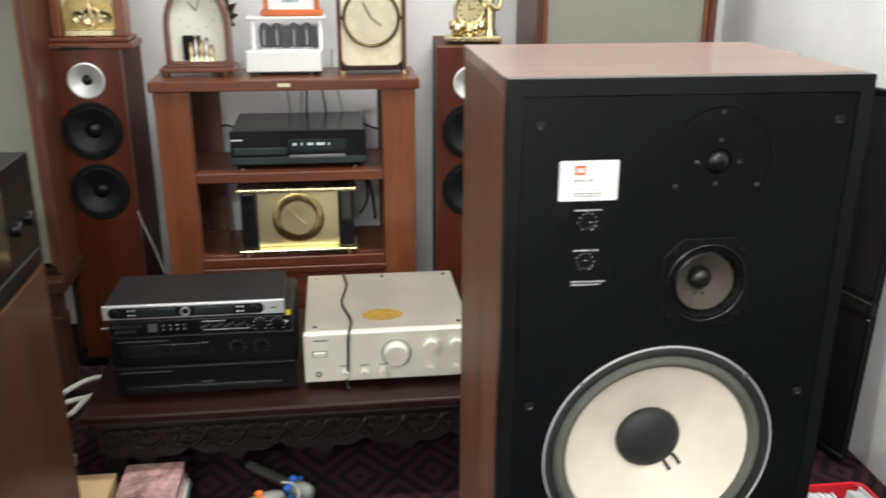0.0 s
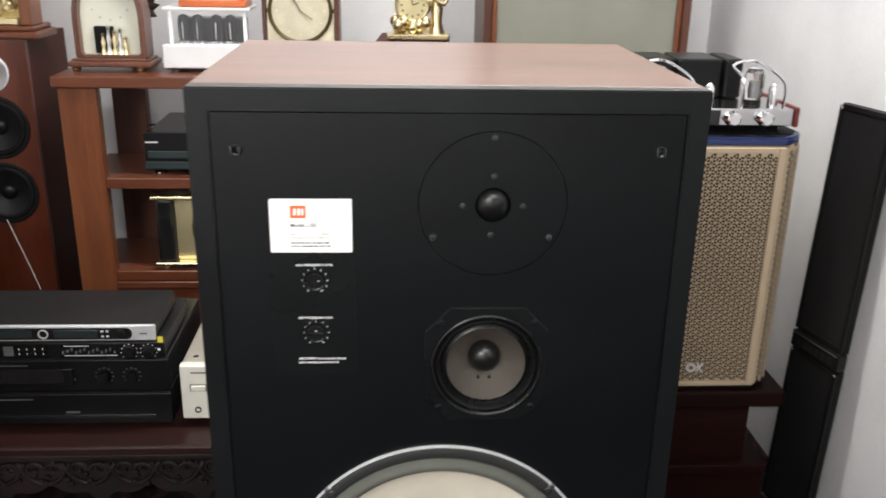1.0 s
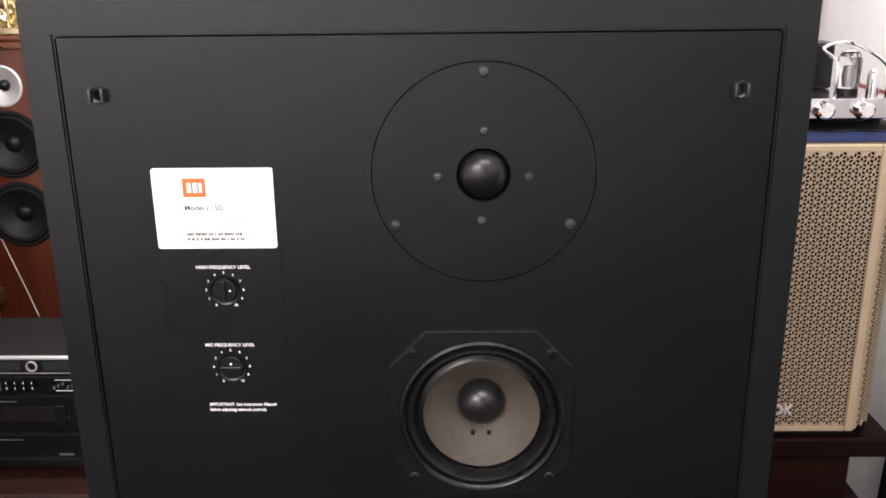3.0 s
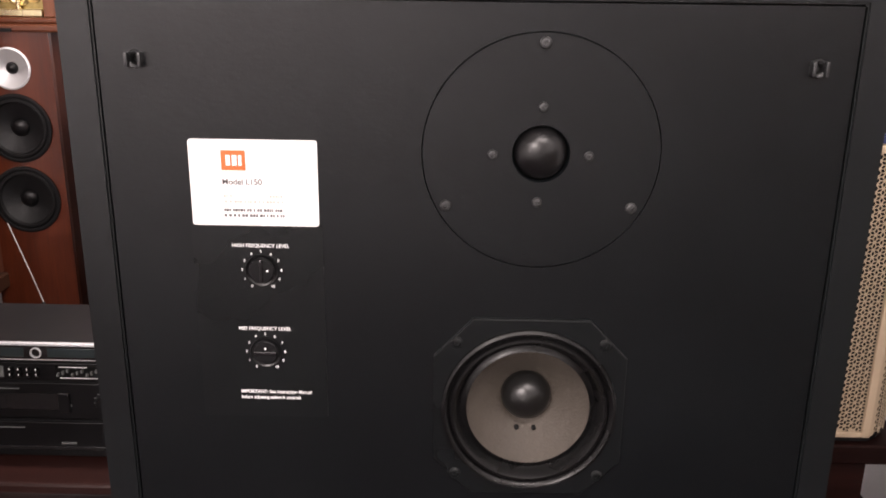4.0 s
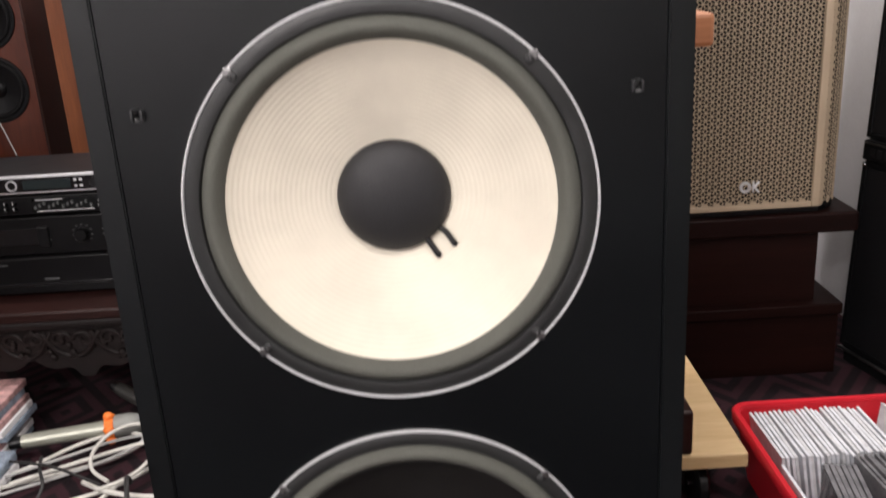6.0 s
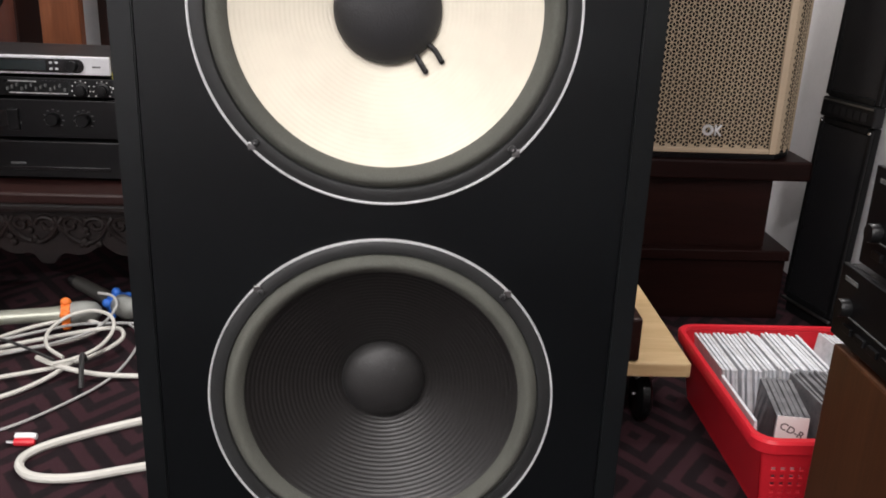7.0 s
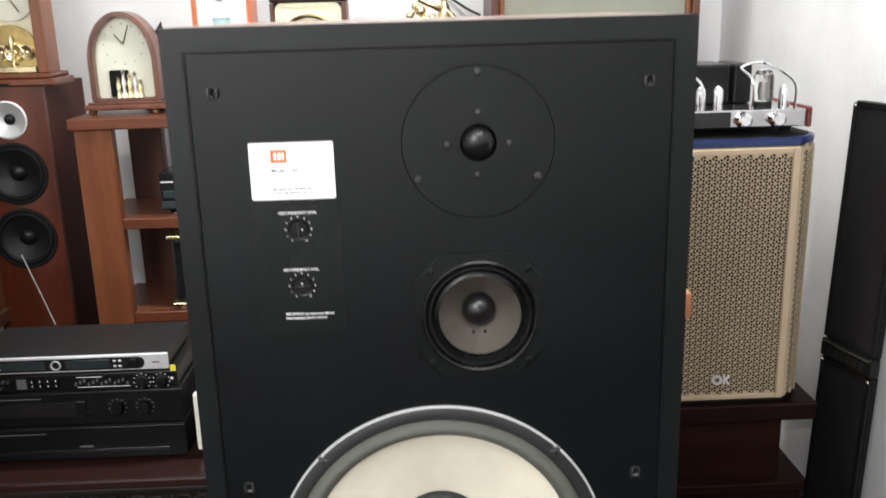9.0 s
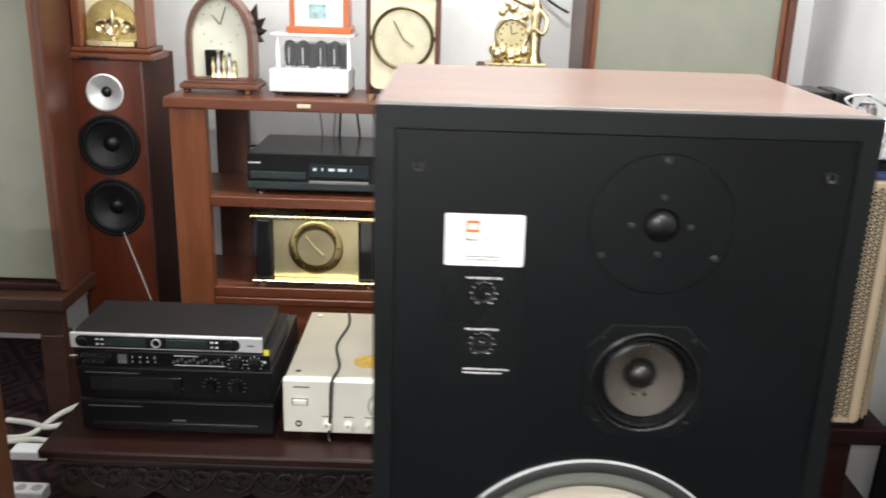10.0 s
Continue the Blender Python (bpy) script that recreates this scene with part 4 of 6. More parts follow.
# brass table clock on the lower shelf
bc = thing("brass_clock", (-0.558, 1.81, 0.3805), "brass table clock with black column sides and a ring dial", "clock")
for z0, z1 in ((0.394, 0.404), (0.596, 0.608)):
    part("brass_plate", box(-0.752, -0.372, 1.742, 1.87, z0, z1, 0.003), GOLD, bc)
for x in (-0.725, -0.40):
    for y in (1.765, 1.85):
        part("foot", lathe([(0, 0), (0.010, 0), (0.012, 0.0135), (0, 0.0135)], (x, y, 0.3803), "z", 16), GOLD, bc, "", True)
for x0, x1 in ((-0.742, -0.692), (-0.430, -0.382)):
    part("column", box(x0, x1, 1.752, 1.86, 0.4042, 0.5958, 0.008), GLOSS, bc, "glossy black column")
face = part("face_plate", box(-0.6915, -0.4305, 1.775, 1.855, 0.4042, 0.5958, 0.002), GOLD_FACE, bc, "brushed gold face")
part("dial_ring", lathe([(0.083, 0), (0.083, 0.005), (0.078, 0.007), (0.060, 0.005), (0.058, 0.0)], (-0.561, 1.775, 0.502), "-y", 48), GOLD_TURNED, face, "dark gold chapter ring", True)
part("dial_centre", lathe([(0.058, 0.001), (0.056, 0.004), (0, 0.003)], (-0.561, 1.775, 0.502), "-y", 48), GOLD_FACE, face, "", True)
for a, l in ((130, 0.05), (-40, 0.032)):
    part("clock_hand", tube([(-0.561, 1.768, 0.502), (-0.561 + l * math.cos(radians(a)), 1.768, 0.502 + l * math.sin(radians(a)))], 0.002, None, 6, 1), GOLD, face)
for i in range(12):
    a = radians(30 * i)
    part("hour_mark", box(-0.561 + 0.07 * math.cos(a) - 0.003, -0.561 + 0.07 * math.cos(a) + 0.003, 1.766, 1.770, 0.502 + 0.07 * math.sin(a) - 0.003, 0.502 + 0.07 * math.sin(a) + 0.003, 0.0008), GOLD_DARK, face)


# ---- slim tower speakers ----
def tower(x, y, top, tweeter_z, turn, label):
    t = thing("tower_speaker", (x, y + 0.17, 0), label, "speaker", "pair of tower speakers")
    w = 0.108
    z = tweeter_z
    # cabinet sides take a darker brown than the cherry front board
    part("cabinet", box(x - w, x + w, y + 0.0185, y + 0.34, 0.03, top, 0.003), TOWER_SIDE, t, "sides in a darker brown than the front")
    part("front_board", holed_board([(x - w, 0.03), (x + w, 0.03), (x + w, top), (x - w, top)], [(x, z, 0.050), (x, z - 0.155, 0.080), (x, z - 0.348, 0.080)], y, y + 0.018, 40), CHERRY, t, "cherry veneer front")
    part("plinth", box(x - w - 0.015, x + w + 0.015, y - 0.012, y + 0.352, 0.0, 0.0295, 0.004), BLACK, t)
    z = tweeter_z
    twr = part("tweeter", lathe([(0.0545, 0), (0.0545, 0.003), (0.050, 0.004), (0.034, -0.0065), (0.016, -0.014), (0.016, -0.018)], (x, y - 0.001, z), "-y", 48), DISHED, t, "silver dished tweeter", True)
    part("dome", lathe([(0.0158, -0.012)] + [(0.0150 * math.cos(math.pi / 2 * i / 8), -0.012 + 0.010 * math.sin(math.pi / 2 * i / 8)) for i in range(9)], (x, y - 0.001, z), "-y", 32), BLACK, twr, "", True)
    for dz in (0.155, 0.348):
        at = (x, y - 0.001, z - dz)
        wf = part("woofer", lathe([(0.091, 0), (0.091, 0.004), (0.087, 0.006), (0.082, 0.005), (0.080, 0.002)], at, "-y", 48), MATTE, t, "black woofer", True)
        part("surround", lathe([(0.080, 0.002), (0.076, 0.006), (0.070, 0.006), (0.066, 0.0)], at, "-y", 48), MATTE, wf, "", True)
        part("cone", lathe([(0.066, 0.0), (0.045, -0.009), (0.024, -0.0165)], at, "-y", 48), WOVEN, wf, "", True)
        part("dust_cap", lathe([(0.025, -0.0165), (0.021, -0.009), (0.012, -0.005), (0, -0.003)], at, "-y", 40), BLACK, wf, "", True)
    t.matrix_basis = pose(x, y + 0.17, 0, 0, 0, turn)
    return t


tower(-1.180, 1.80, 1.042, 0.950, 1.5, "red-brown tower speaker with silver tweeter and two black woofers")
tower(0.012, 1.78, 1.040, 0.928, -4, "red-brown tower speaker standing beside the rack under a gilt clock")
solid("conduit", tube([(-1.002, 1.925, 0.92), (-0.992, 1.90, 0.75), (-0.978, 1.83, 0.45)], 0.011, None, 10), ALU, "grey metal tube leaning between tower and rack", "tube", smooth=True)
solid("tube_end", lathe([(0, 0), (0.016, 0), (0.018, 0.02), (0.013, 0.045), (0, 0.045)], (-0.976, 1.822, 0.405), "z", 16), WHITE, "white plastic end of the leaning tube", "tube end", at=(-0.976, 1.822, 0.405), smooth=True)


# ---- big framed loudspeakers by the wall ----
def big_speaker(x0, x1, y, z0, z1, label):
    b = thing("cabinet_speaker", ((x0 + x1) / 2, y + 0.17, z0), label, "speaker", "pair of large framed speakers")
    part("carcass", box(x0 + 0.004, x1 - 0.004, y + 0.041, y + 0.335, z0, z1, 0.004), MAHOGANY_Z, b)
    part("grille_cloth", box(x0 + 0.03, x1 - 0.03, y + 0.018, y + 0.040, z0 + 0.03, z1 - 0.03), CLOTH, b, "pale grey-green grille cloth")
    for xa, s in ((x0, 1), (x1, -1)):
        part("frame_upright", box(xa, xa + s * 0.022, y - 0.006, y + 0.040, z0, z1, 0.004), MAHOGANY_Z, b)
        part("frame_bead", box(xa + s * 0.0225, xa + s * 0.038, y + 0.004, y + 0.0175, z0 + 0.022, z1 - 0.022, 0.005), RACK_Z, b)
    for za, s in ((z0, 1), (z1, -1)):
        part("frame_rail", box(x0 + 0.0225, x1 - 0.0225, y - 0.004, y + 0.040, za, za + s * 0.022, 0.004), MAHOGANY, b)
    return b


big_speaker(0.205, 0.790, 1.775, 0.36, 1.62, "tall framed loudspeaker with pale grey grille cloth against the wall")
big_speaker(-1.90, -1.262, 1.62, 0.395, 1.66, "tall framed loudspeaker with pale grey grille cloth on a wooden stand")
st = thing("speaker_stand", (0.5, 1.95, 0), "dark wooden stand under the tall framed loudspeaker", "stand")
part("top", box(0.2, 0.795, 1.77, 2.11, 0.325, 0.359, 0.004), MAHOGANY, st)
for x in (0.22, 0.735):
    for y in (1.79, 2.05):
        part("leg", box(x, x + 0.045, y, y + 0.045, 0, 0.3245, 0.004), MAHOGANY_Z, st)
st = thing("speaker_stand", (-1.58, 1.75, 0), "brown wooden stool-like stand under the tall framed loudspeaker", "stand")
part("top", box(-1.90, -1.255, 1.56, 2.0, 0.350, 0.394, 0.006), OAK, st)
part("apron", box(-1.88, -1.27, 1.585, 1.61, 0.27, 0.3495, 0.003), OAK, st)
for x in (-1.88, -1.345):
    for y in (1.58, 1.92):
        part("leg", box(x, x + 0.07, y + 0.001, y + 0.07, 0, 0.2695, 0.005), OAK, st)


# ---- clocks and ornaments on the rack and the towers ----
def dial_marks(parent, cx, y, cz, r, mat, n=12, size=0.004):
    for i in range(n):
        a = radians(360 / n * i)
        part("hour_mark", box(cx + r * math.cos(a) - size / 2, cx + r * math.cos(a) + size / 2, y - 0.0008, y + 0.0006, cz + r * math.sin(a) - size / 2, cz + r * math.sin(a) + size / 2), mat, parent)


def clock_pointers(parent, cx, y, cz, mat, lengths):
    for a, l in lengths:
        part("clock_hand", tube([(cx, y, cz), (cx + l * math.cos(radians(a)), y, cz + l * math.sin(radians(a)))], 0.0016, None, 6, 1), mat, parent)


def arch(x0, x1, z0, spring, top, n=20):
    cx, rx = (x0 + x1) / 2, (x1 - x0) / 2
    return [(x0, z0), (x1, z0)] + [(cx + rx * math.cos(math.pi * i / n), spring + (top - spring) * math.sin(math.pi * i / n)) for i in range(n + 1)]


# arched wooden mantel clock with small gilt figures
ac = thing("mantel_clock", (-0.85, 1.86, 0.954), "arched dark wooden mantel clock with pale dial and a gilt movement", "clock", "clocks on the rack")
part("base", box(-0.958, -0.726, 1.800, 1.920, 0.968, 0.984, 0.005), CLOCK_WOOD, ac)
part("base_step", box(-0.948, -0.736, 1.806, 1.914, 0.9842, 0.9903, 0.002), CLOCK_WOOD, ac)
for x in (-0.94, -0.762):
    part("foot", lathe([(0, 0), (0.010, 0), (0.013, 0.007), (0.009, 0.0135), (0, 0.0135)], (x, 1.82, 0.9543), "z", 16), GOLD, ac, "small brass foot", True)
outer, inner = arch(-0.938, -0.742, 0.9905, 1.10, 1.240), arch(-0.923, -0.758, 1.000, 1.10, 1.226)
bm = bmesh.new()
loops = []
for pts in (outer, inner):
    vs = [bm.verts.new((x, 1.815, z)) for x, z in pts]
    loops += [bm.edges.new((vs[i], vs[(i + 1) % len(vs)])) for i in range(len(vs))]
bmesh.ops.triangle_fill(bm, use_beauty=True, use_dissolve=False, edges=loops)
back = bmesh.ops.extrude_face_region(bm, geom=bm.faces[:])
bmesh.ops.translate(bm, verts=[q for q in back["geom"] if isinstance(q, bmesh.types.BMVert)], vec=(0, 0.085, 0))
bmesh.ops.bevel(bm, geom=[e for e in bm.edges if len(e.link_faces) == 2 and e.calc_face_angle(0) > 1.0], offset=0.004, segments=2, affect="EDGES")
part("case", bm, CLOCK_WOOD, ac, "dark arched wooden case")
d = part("dial_board", loop_xz(inner, 1.845, 1.86), CREAM, ac, "pale cream dial board")
part("movement_box", box(-0.887, -0.832, 1.832, 1.8445, 1.003, 1.078, 0.004), MATTE, d)
dial_marks(d, -0.840, 1.8445, 1.150, 0.056, PALE_INK, size=0.005)
for i, (dx, h) in enumerate(((0.006, 0.062), (0.022, 0.082), (0.038, 0.070), (0.054, 0.076), (0.068, 0.052))):
    part("gilt_figure", lathe([(0, 0), (0.010, 0), (0.006, h * 0.3), (0.008, h * 0.55), (0.004, h * 0.75), (0.006, h * 0.9), (0, h)], (-0.868 + dx, 1.830, 1.001), "z", 10), CHROME if i % 2 else GOLD, d, "", True)
clock_pointers(d, -0.840, 1.843, 1.150, GOLD_DARK, ((70, 0.055), (130, 0.035)))

orn = bmesh.new()
lathe([(0, 0), (0.04, 0), (0.035, 0.012), (0, 0.014)], (-0.790, 1.955, 0.9545), "z", 16, orn)
tube([(-0.790, 1.955, 0.956), (-0.788, 1.955, 1.06), (-0.782, 1.945, 1.12)], 0.006, orn, 7)
for a, l in ((10, 0.062), (40, 0.075), (70, 0.095), (100, 0.085), (-25, 0.055), (-60, 0.05)):
    c, sn = math.cos(radians(a)), math.sin(radians(a))
    o = Vector((-0.782, 1.94, 1.12))
    q = [o + Vector((c * l * k - sn * w, 0.006 * t, sn * l * k + c * w)) for k, w, t in ((0, 0.004, 0), (0.45, 0.018, 1), (1, 0, -1), (0.45, -0.018, 1), (0, -0.004, 0))]
    f0 = orn.faces.new([orn.verts.new(p) for p in q])
    up = bmesh.ops.extrude_face_region(orn, geom=[f0])
    bmesh.ops.translate(orn, verts=[e for e in up["geom"] if isinstance(e, bmesh.types.BMVert)], vec=(0, -0.008, 0))
solid("carved_ornament", orn, paint("dark_carved_wood", (0.040, 0.024, 0.021), 0.5), "dull brown carved ornament of pointed leaves behind the clock", "ornament", at=(-0.790, 1.955, 0.954))

# white valve amplifier with glass cage
va = thing("valve_amplifier", (-0.58, 1.88, 0.954), "white valve amplifier with dark valves behind a clear cage", "amplifier")
part("chassis", box(-0.698, -0.466, 1.815, 1.96, 0.9655, 1.031, 0.004), WHITE, va, "white enamel chassis")
part("base_plate", box(-0.690, -0.474, 1.825, 1.955, 0.9605, 0.965, 0.001), BLACK, va)
for x in (-0.665, -0.50):
    for y in (1.835, 1.94):
        part("foot", lathe([(0, 0), (0.010, 0), (0.011, 0.006), (0, 0.006)], (x, y, 0.9542), "z", 16), STEEL, va, "", True)
VALVE_GLASS = paint("blue_black_glass", (0.006, 0.009, 0.012), 0.16, var=0.2, bump=0, spec=0.2)
for i in range(4):
    x = -0.640 + 0.040 * i + (0.012 if i > 1 else 0.0)
    vt = part("valve", lathe([(0.013, 0), (0.013, 0.010), (0.0165, 0.022), (0.0175, 0.062), (0.013, 0.077), (0, 0.082)], (x, 1.852, 1.0315), "z", 20), VALVE_GLASS, va, "dark glass valve", True)
    part("anode", box(x - 0.0016, x + 0.0016, 1.8335, 1.8365, 1.046, 1.092, 0.0006), CHROME, vt)
    part("socket", lathe([(0.017, 0), (0.017, 0.009), (0.0135, 0.0095)], (x, 1.852, 1.0313), "z", 20), CHROME, vt, "", True)
part("transformer", box(-0.65, -0.475, 1.885, 1.95, 1.0315, 1.10, 0.004), BLACK, va)
pane = part("cage_front", box(-0.672, -0.462, 1.822, 1.824, 1.0315, 1.124), GLASS, va, "clear acrylic cage")
pane.visible_shadow = False
for x in (-0.672, -0.464):
    part("cage_post", box(x - 0.005, x + 0.005, 1.8245, 1.834, 1.0315, 1.124, 0.001), WHITE, va)
part("cage_lid", box(-0.690, -0.448, 1.815, 1.96, 1.1245, 1.133, 0.002), WHITE, va, "white perforated lid")

# orange wooden clock on the cage
oc = thing("desk_clock", (-0.55, 1.88, 1.133), "small orange-brown framed clock with a white dial", "clock", "clocks on the rack")
part("base", box(-0.645, -0.458, 1.825, 1.94, 1.1335, 1.153, 0.005), ORANGE_WOOD, oc)
for x0, x1 in ((-0.636, -0.622), (-0.481, -0.467)):
    part("upright", box(x0, x1, 1.832, 1.93, 1.1535, 1.33, 0.002), ORANGE_WOOD, oc)
part("top_rail", box(-0.64, -0.463, 1.828, 1.935, 1.3305, 1.35, 0.004), ORANGE_WOOD, oc)
d = part("dial_board", box(-0.6215, -0.4815, 1.838, 1.90, 1.1535, 1.33), WHITE, oc)
part("blue_print", box(-0.58, -0.53, 1.8365, 1.8385, 1.175, 1.215), paint("pale_blue_print", (0.35, 0.5, 0.52), 0.5, var=0.4, scale=60), d)
clock_pointers(d, -0.552, 1.836, 1.26, INK, ((50, 0.04), (160, 0.03)))

# square gilt-faced clock
sc = thing("square_clock", (-0.305, 1.87, 0.954), "square dark-framed clock with a cream gilt face and round dial", "clock", "clocks on the rack")
for x0, x1 in ((-0.414, -0.402), (-0.214, -0.200)):
    part("side_frame", box(x0, x1, 1.812, 1.93, 0.968, 1.250, 0.003), MAHOGANY_Z, sc)
part("top_frame", box(-0.414, -0.200, 1.812, 1.93, 1.2505, 1.268, 0.004), MAHOGANY, sc)
part("bottom_frame", box(-0.4015, -0.2145, 1.812, 1.93, 0.968, 0.982, 0.002), MAHOGANY, sc)
for x in (-0.40, -0.205):
    part("foot", lathe([(0, 0), (0.012, 0), (0.013, 0.0135), (0, 0.0135)], (x, 1.83, 0.9543), "z", 16), GOLD, sc, "", True)
d = part("face_plate", loop_xz(rounded(-0.4012, -0.2148, 0.9824, 1.2500, 0.022), 1.822, 1.85), CREAM_GOLD, sc, "cream and gold engraved plate")
part("backing", box(-0.401, -0.215, 1.851, 1.90, 0.983, 1.249), MAHOGANY, sc)
part("bezel", lathe([(0.090, 0), (0.090, 0.006), (0.086, 0.009), (0.081, 0.006), (0.080, 0)], (-0.308, 1.822, 1.128), "-y", 48), GOLD_DARK, d, "dark metal bezel", True)
part("dial", lathe([(0.080, 0.0025), (0, 0.0025)], (-0.308, 1.822, 1.128), "-y", 48), paint("aged_dial", (0.62, 0.57, 0.42), 0.42, 0.2, var=0.12, scale=25), d, "aged cream dial")
dial_marks(d, -0.308, 1.8195, 1.128, 0.066, GOLD_FACE, size=0.005)
clock_pointers(d, -0.308, 1.817, 1.128, GOLD_DARK, ((118, 0.055), (-35, 0.04)))
for x in (-0.401, -0.215):
    part("side_pin", box(x - 0.006, x + 0.006, 1.8195, 1.8215, 1.122, 1.134, 0.0008), GOLD_DARK, d)

# gilt figure clock on the tower beside the rack
gc = thing("gilt_clock", (0.025, 1.90, 1.04), "ornate gilt clock with a small statuette beside its dial", "clock")
part("base", box(-0.066, 0.113, 1.85, 1.95, 1.048, 1.064, 0.004), GOLD, gc)
for x in (-0.05, 0.098):
    part("foot", lathe([(0, 0), (0.009, 0), (0.011, 0.0075), (0, 0.0075)], (x, 1.87, 1.0403), "z", 12), GOLD, gc, "", True)
random.seed(5)
for i in range(16):
    r = random.uniform(0.012, 0.019)
    part("scroll", lathe([(r * math.cos(math.pi * (j / 6 - 0.5)), r * 1.2 * math.sin(math.pi * (j / 6 - 0.5))) for j in range(7)],
                         (-0.045 + 0.085 * i / 15 + random.uniform(-0.008, 0.008), 1.875 + random.uniform(-0.012, 0.02), 1.078 + random.uniform(0, 0.022)), "z", 10), GOLD, gc, "", True)
drum = part("dial_drum", lathe([(0.050, -0.03), (0.052, 0.002), (0.046, 0.006), (0.041, 0.004), (0.039, 0.0)], (0.008, 1.872, 1.145), "-y", 40), GOLD, gc, "round gilt clock drum", True)
part("dial", lathe([(0.039, 0.001), (0, 0.001)], (0.008, 1.872, 1.145), "-y", 40), GOLD_FACE, drum)
dial_marks(drum, 0.008, 1.8705, 1.145, 0.032, GOLD_DARK, size=0.005)
clock_pointers(drum, 0.008, 1.8695, 1.145, GOLD_DARK, ((100, 0.026), (20, 0.018)))
bm = lathe([(0, 0), (0.024, 0), (0.016, 0.03), (0.019, 0.07), (0.012, 0.10), (0.020, 0.14), (0.016, 0.165), (0.008, 0.178), (0.015, 0.20), (0.012, 0.218), (0, 0.224)], (0.078, 1.895, 1.064), "z", 14)
tube([(0.083, 1.885, 1.218), (0.108, 1.875, 1.19), (0.098, 1.865, 1.15), (0.07, 1.86, 1.165)], 0.008, bm, 8, 4)
tube([(0.066, 1.885, 1.222), (0.036, 1.875, 1.235), (0.005, 1.878, 1.25)], 0.008, bm, 8, 4)
part("statuette", bm, GOLD, gc, "gilt statuette", True)
for i in range(9):
    r = random.uniform(0.010, 0.016)
    part("garland_leaf", lathe([(r * math.cos(math.pi * (j / 6 - 0.5)), r * math.sin(math.pi * (j / 6 - 0.5))) for j in range(7)], (-0.022 + 0.008 * i, 1.878, 1.205 + 0.022 * math.sin(i * 0.7) + random.uniform(-0.006, 0.006)), "z", 10), GOLD, gc, "", True)
solid("wall_cable", tube([(0.10, 2.14, 1.26), (0.16, 2.13, 1.22), (0.20, 2.12, 1.20)], 0.004), CABLE_BLACK, "thin black cable on the wall", "cable", smooth=True)

# wooden pendulum clock on the left tower
pc = thing("pendulum_clock", (-1.14, 1.93, 1.062), "wooden clock with gilt interior and engraved brass works", "clock")
part("plinth", box(-1.283, -1.030, 1.795, 1.96, 1.0625, 1.083, 0.006), CHERRY_X, pc)
part("plinth_step", box(-1.270, -1.042, 1.805, 1.95, 1.0835, 1.098, 0.005), CHERRY_X, pc)
for x0, x1 in ((-1.262, -1.236), (-1.078, -1.048)):
    part("side_panel", box(x0, x1, 1.815, 1.905, 1.0985, 1.42, 0.003), RACK_Z, pc)
part("hood", box(-1.28, -1.032, 1.80, 1.92, 1.4205, 1.45, 0.006), CHERRY_X, pc)
d = part("gilt_back", box(-1.2355, -1.0785, 1.86, 1.875, 1.0985, 1.42), CREAM_GOLD, pc, "pale gold back plate")
part("works_base", box(-1.228, -1.086, 1.825, 1.859, 1.0988, 1.118, 0.003), GOLD, d)
bm = loop_xz(arch(-1.232, -1.084, 1.118, 1.165, 1.232), 1.845, 1.857)
part("works_plate", bm, GOLD_OLD, d, "arched brass works plate")
for dx, r in ((-0.035, 0.022), (0.0, 0.03), (0.036, 0.022)):
    part("wheel", lathe([(r, 0), (r, 0.006), (r * 0.8, 0.009), (r * 0.3, 0.004), (0, 0.008)], (-1.148 + dx, 1.845, 1.155), "-y", 24), GOLD, d, "", True)
part("spindle", lathe([(0, 0), (0.006, 0), (0.004, 0.04), (0.008, 0.06), (0.003, 0.085), (0, 0.09)], (-1.148, 1.832, 1.118), "z", 12), GOLD, d, "", True)
part("dial", lathe([(0.07, 0), (0.07, 0.004), (0.062, 0.006), (0, 0.005)], (-1.147, 1.858, 1.31), "-y", 40), CREAM, d, "", True)
clock_pointers(d, -1.147, 1.85, 1.31, GOLD_DARK, ((-60, 0.05), (30, 0.035)))
part("black_slot", box(-1.240, -1.155, 1.7925, 1.7945, 1.0640, 1.0725), BLACK, pc, "black slot in the plinth")
pc.matrix_basis = pose(-1.14, 1.93, 1.0415)


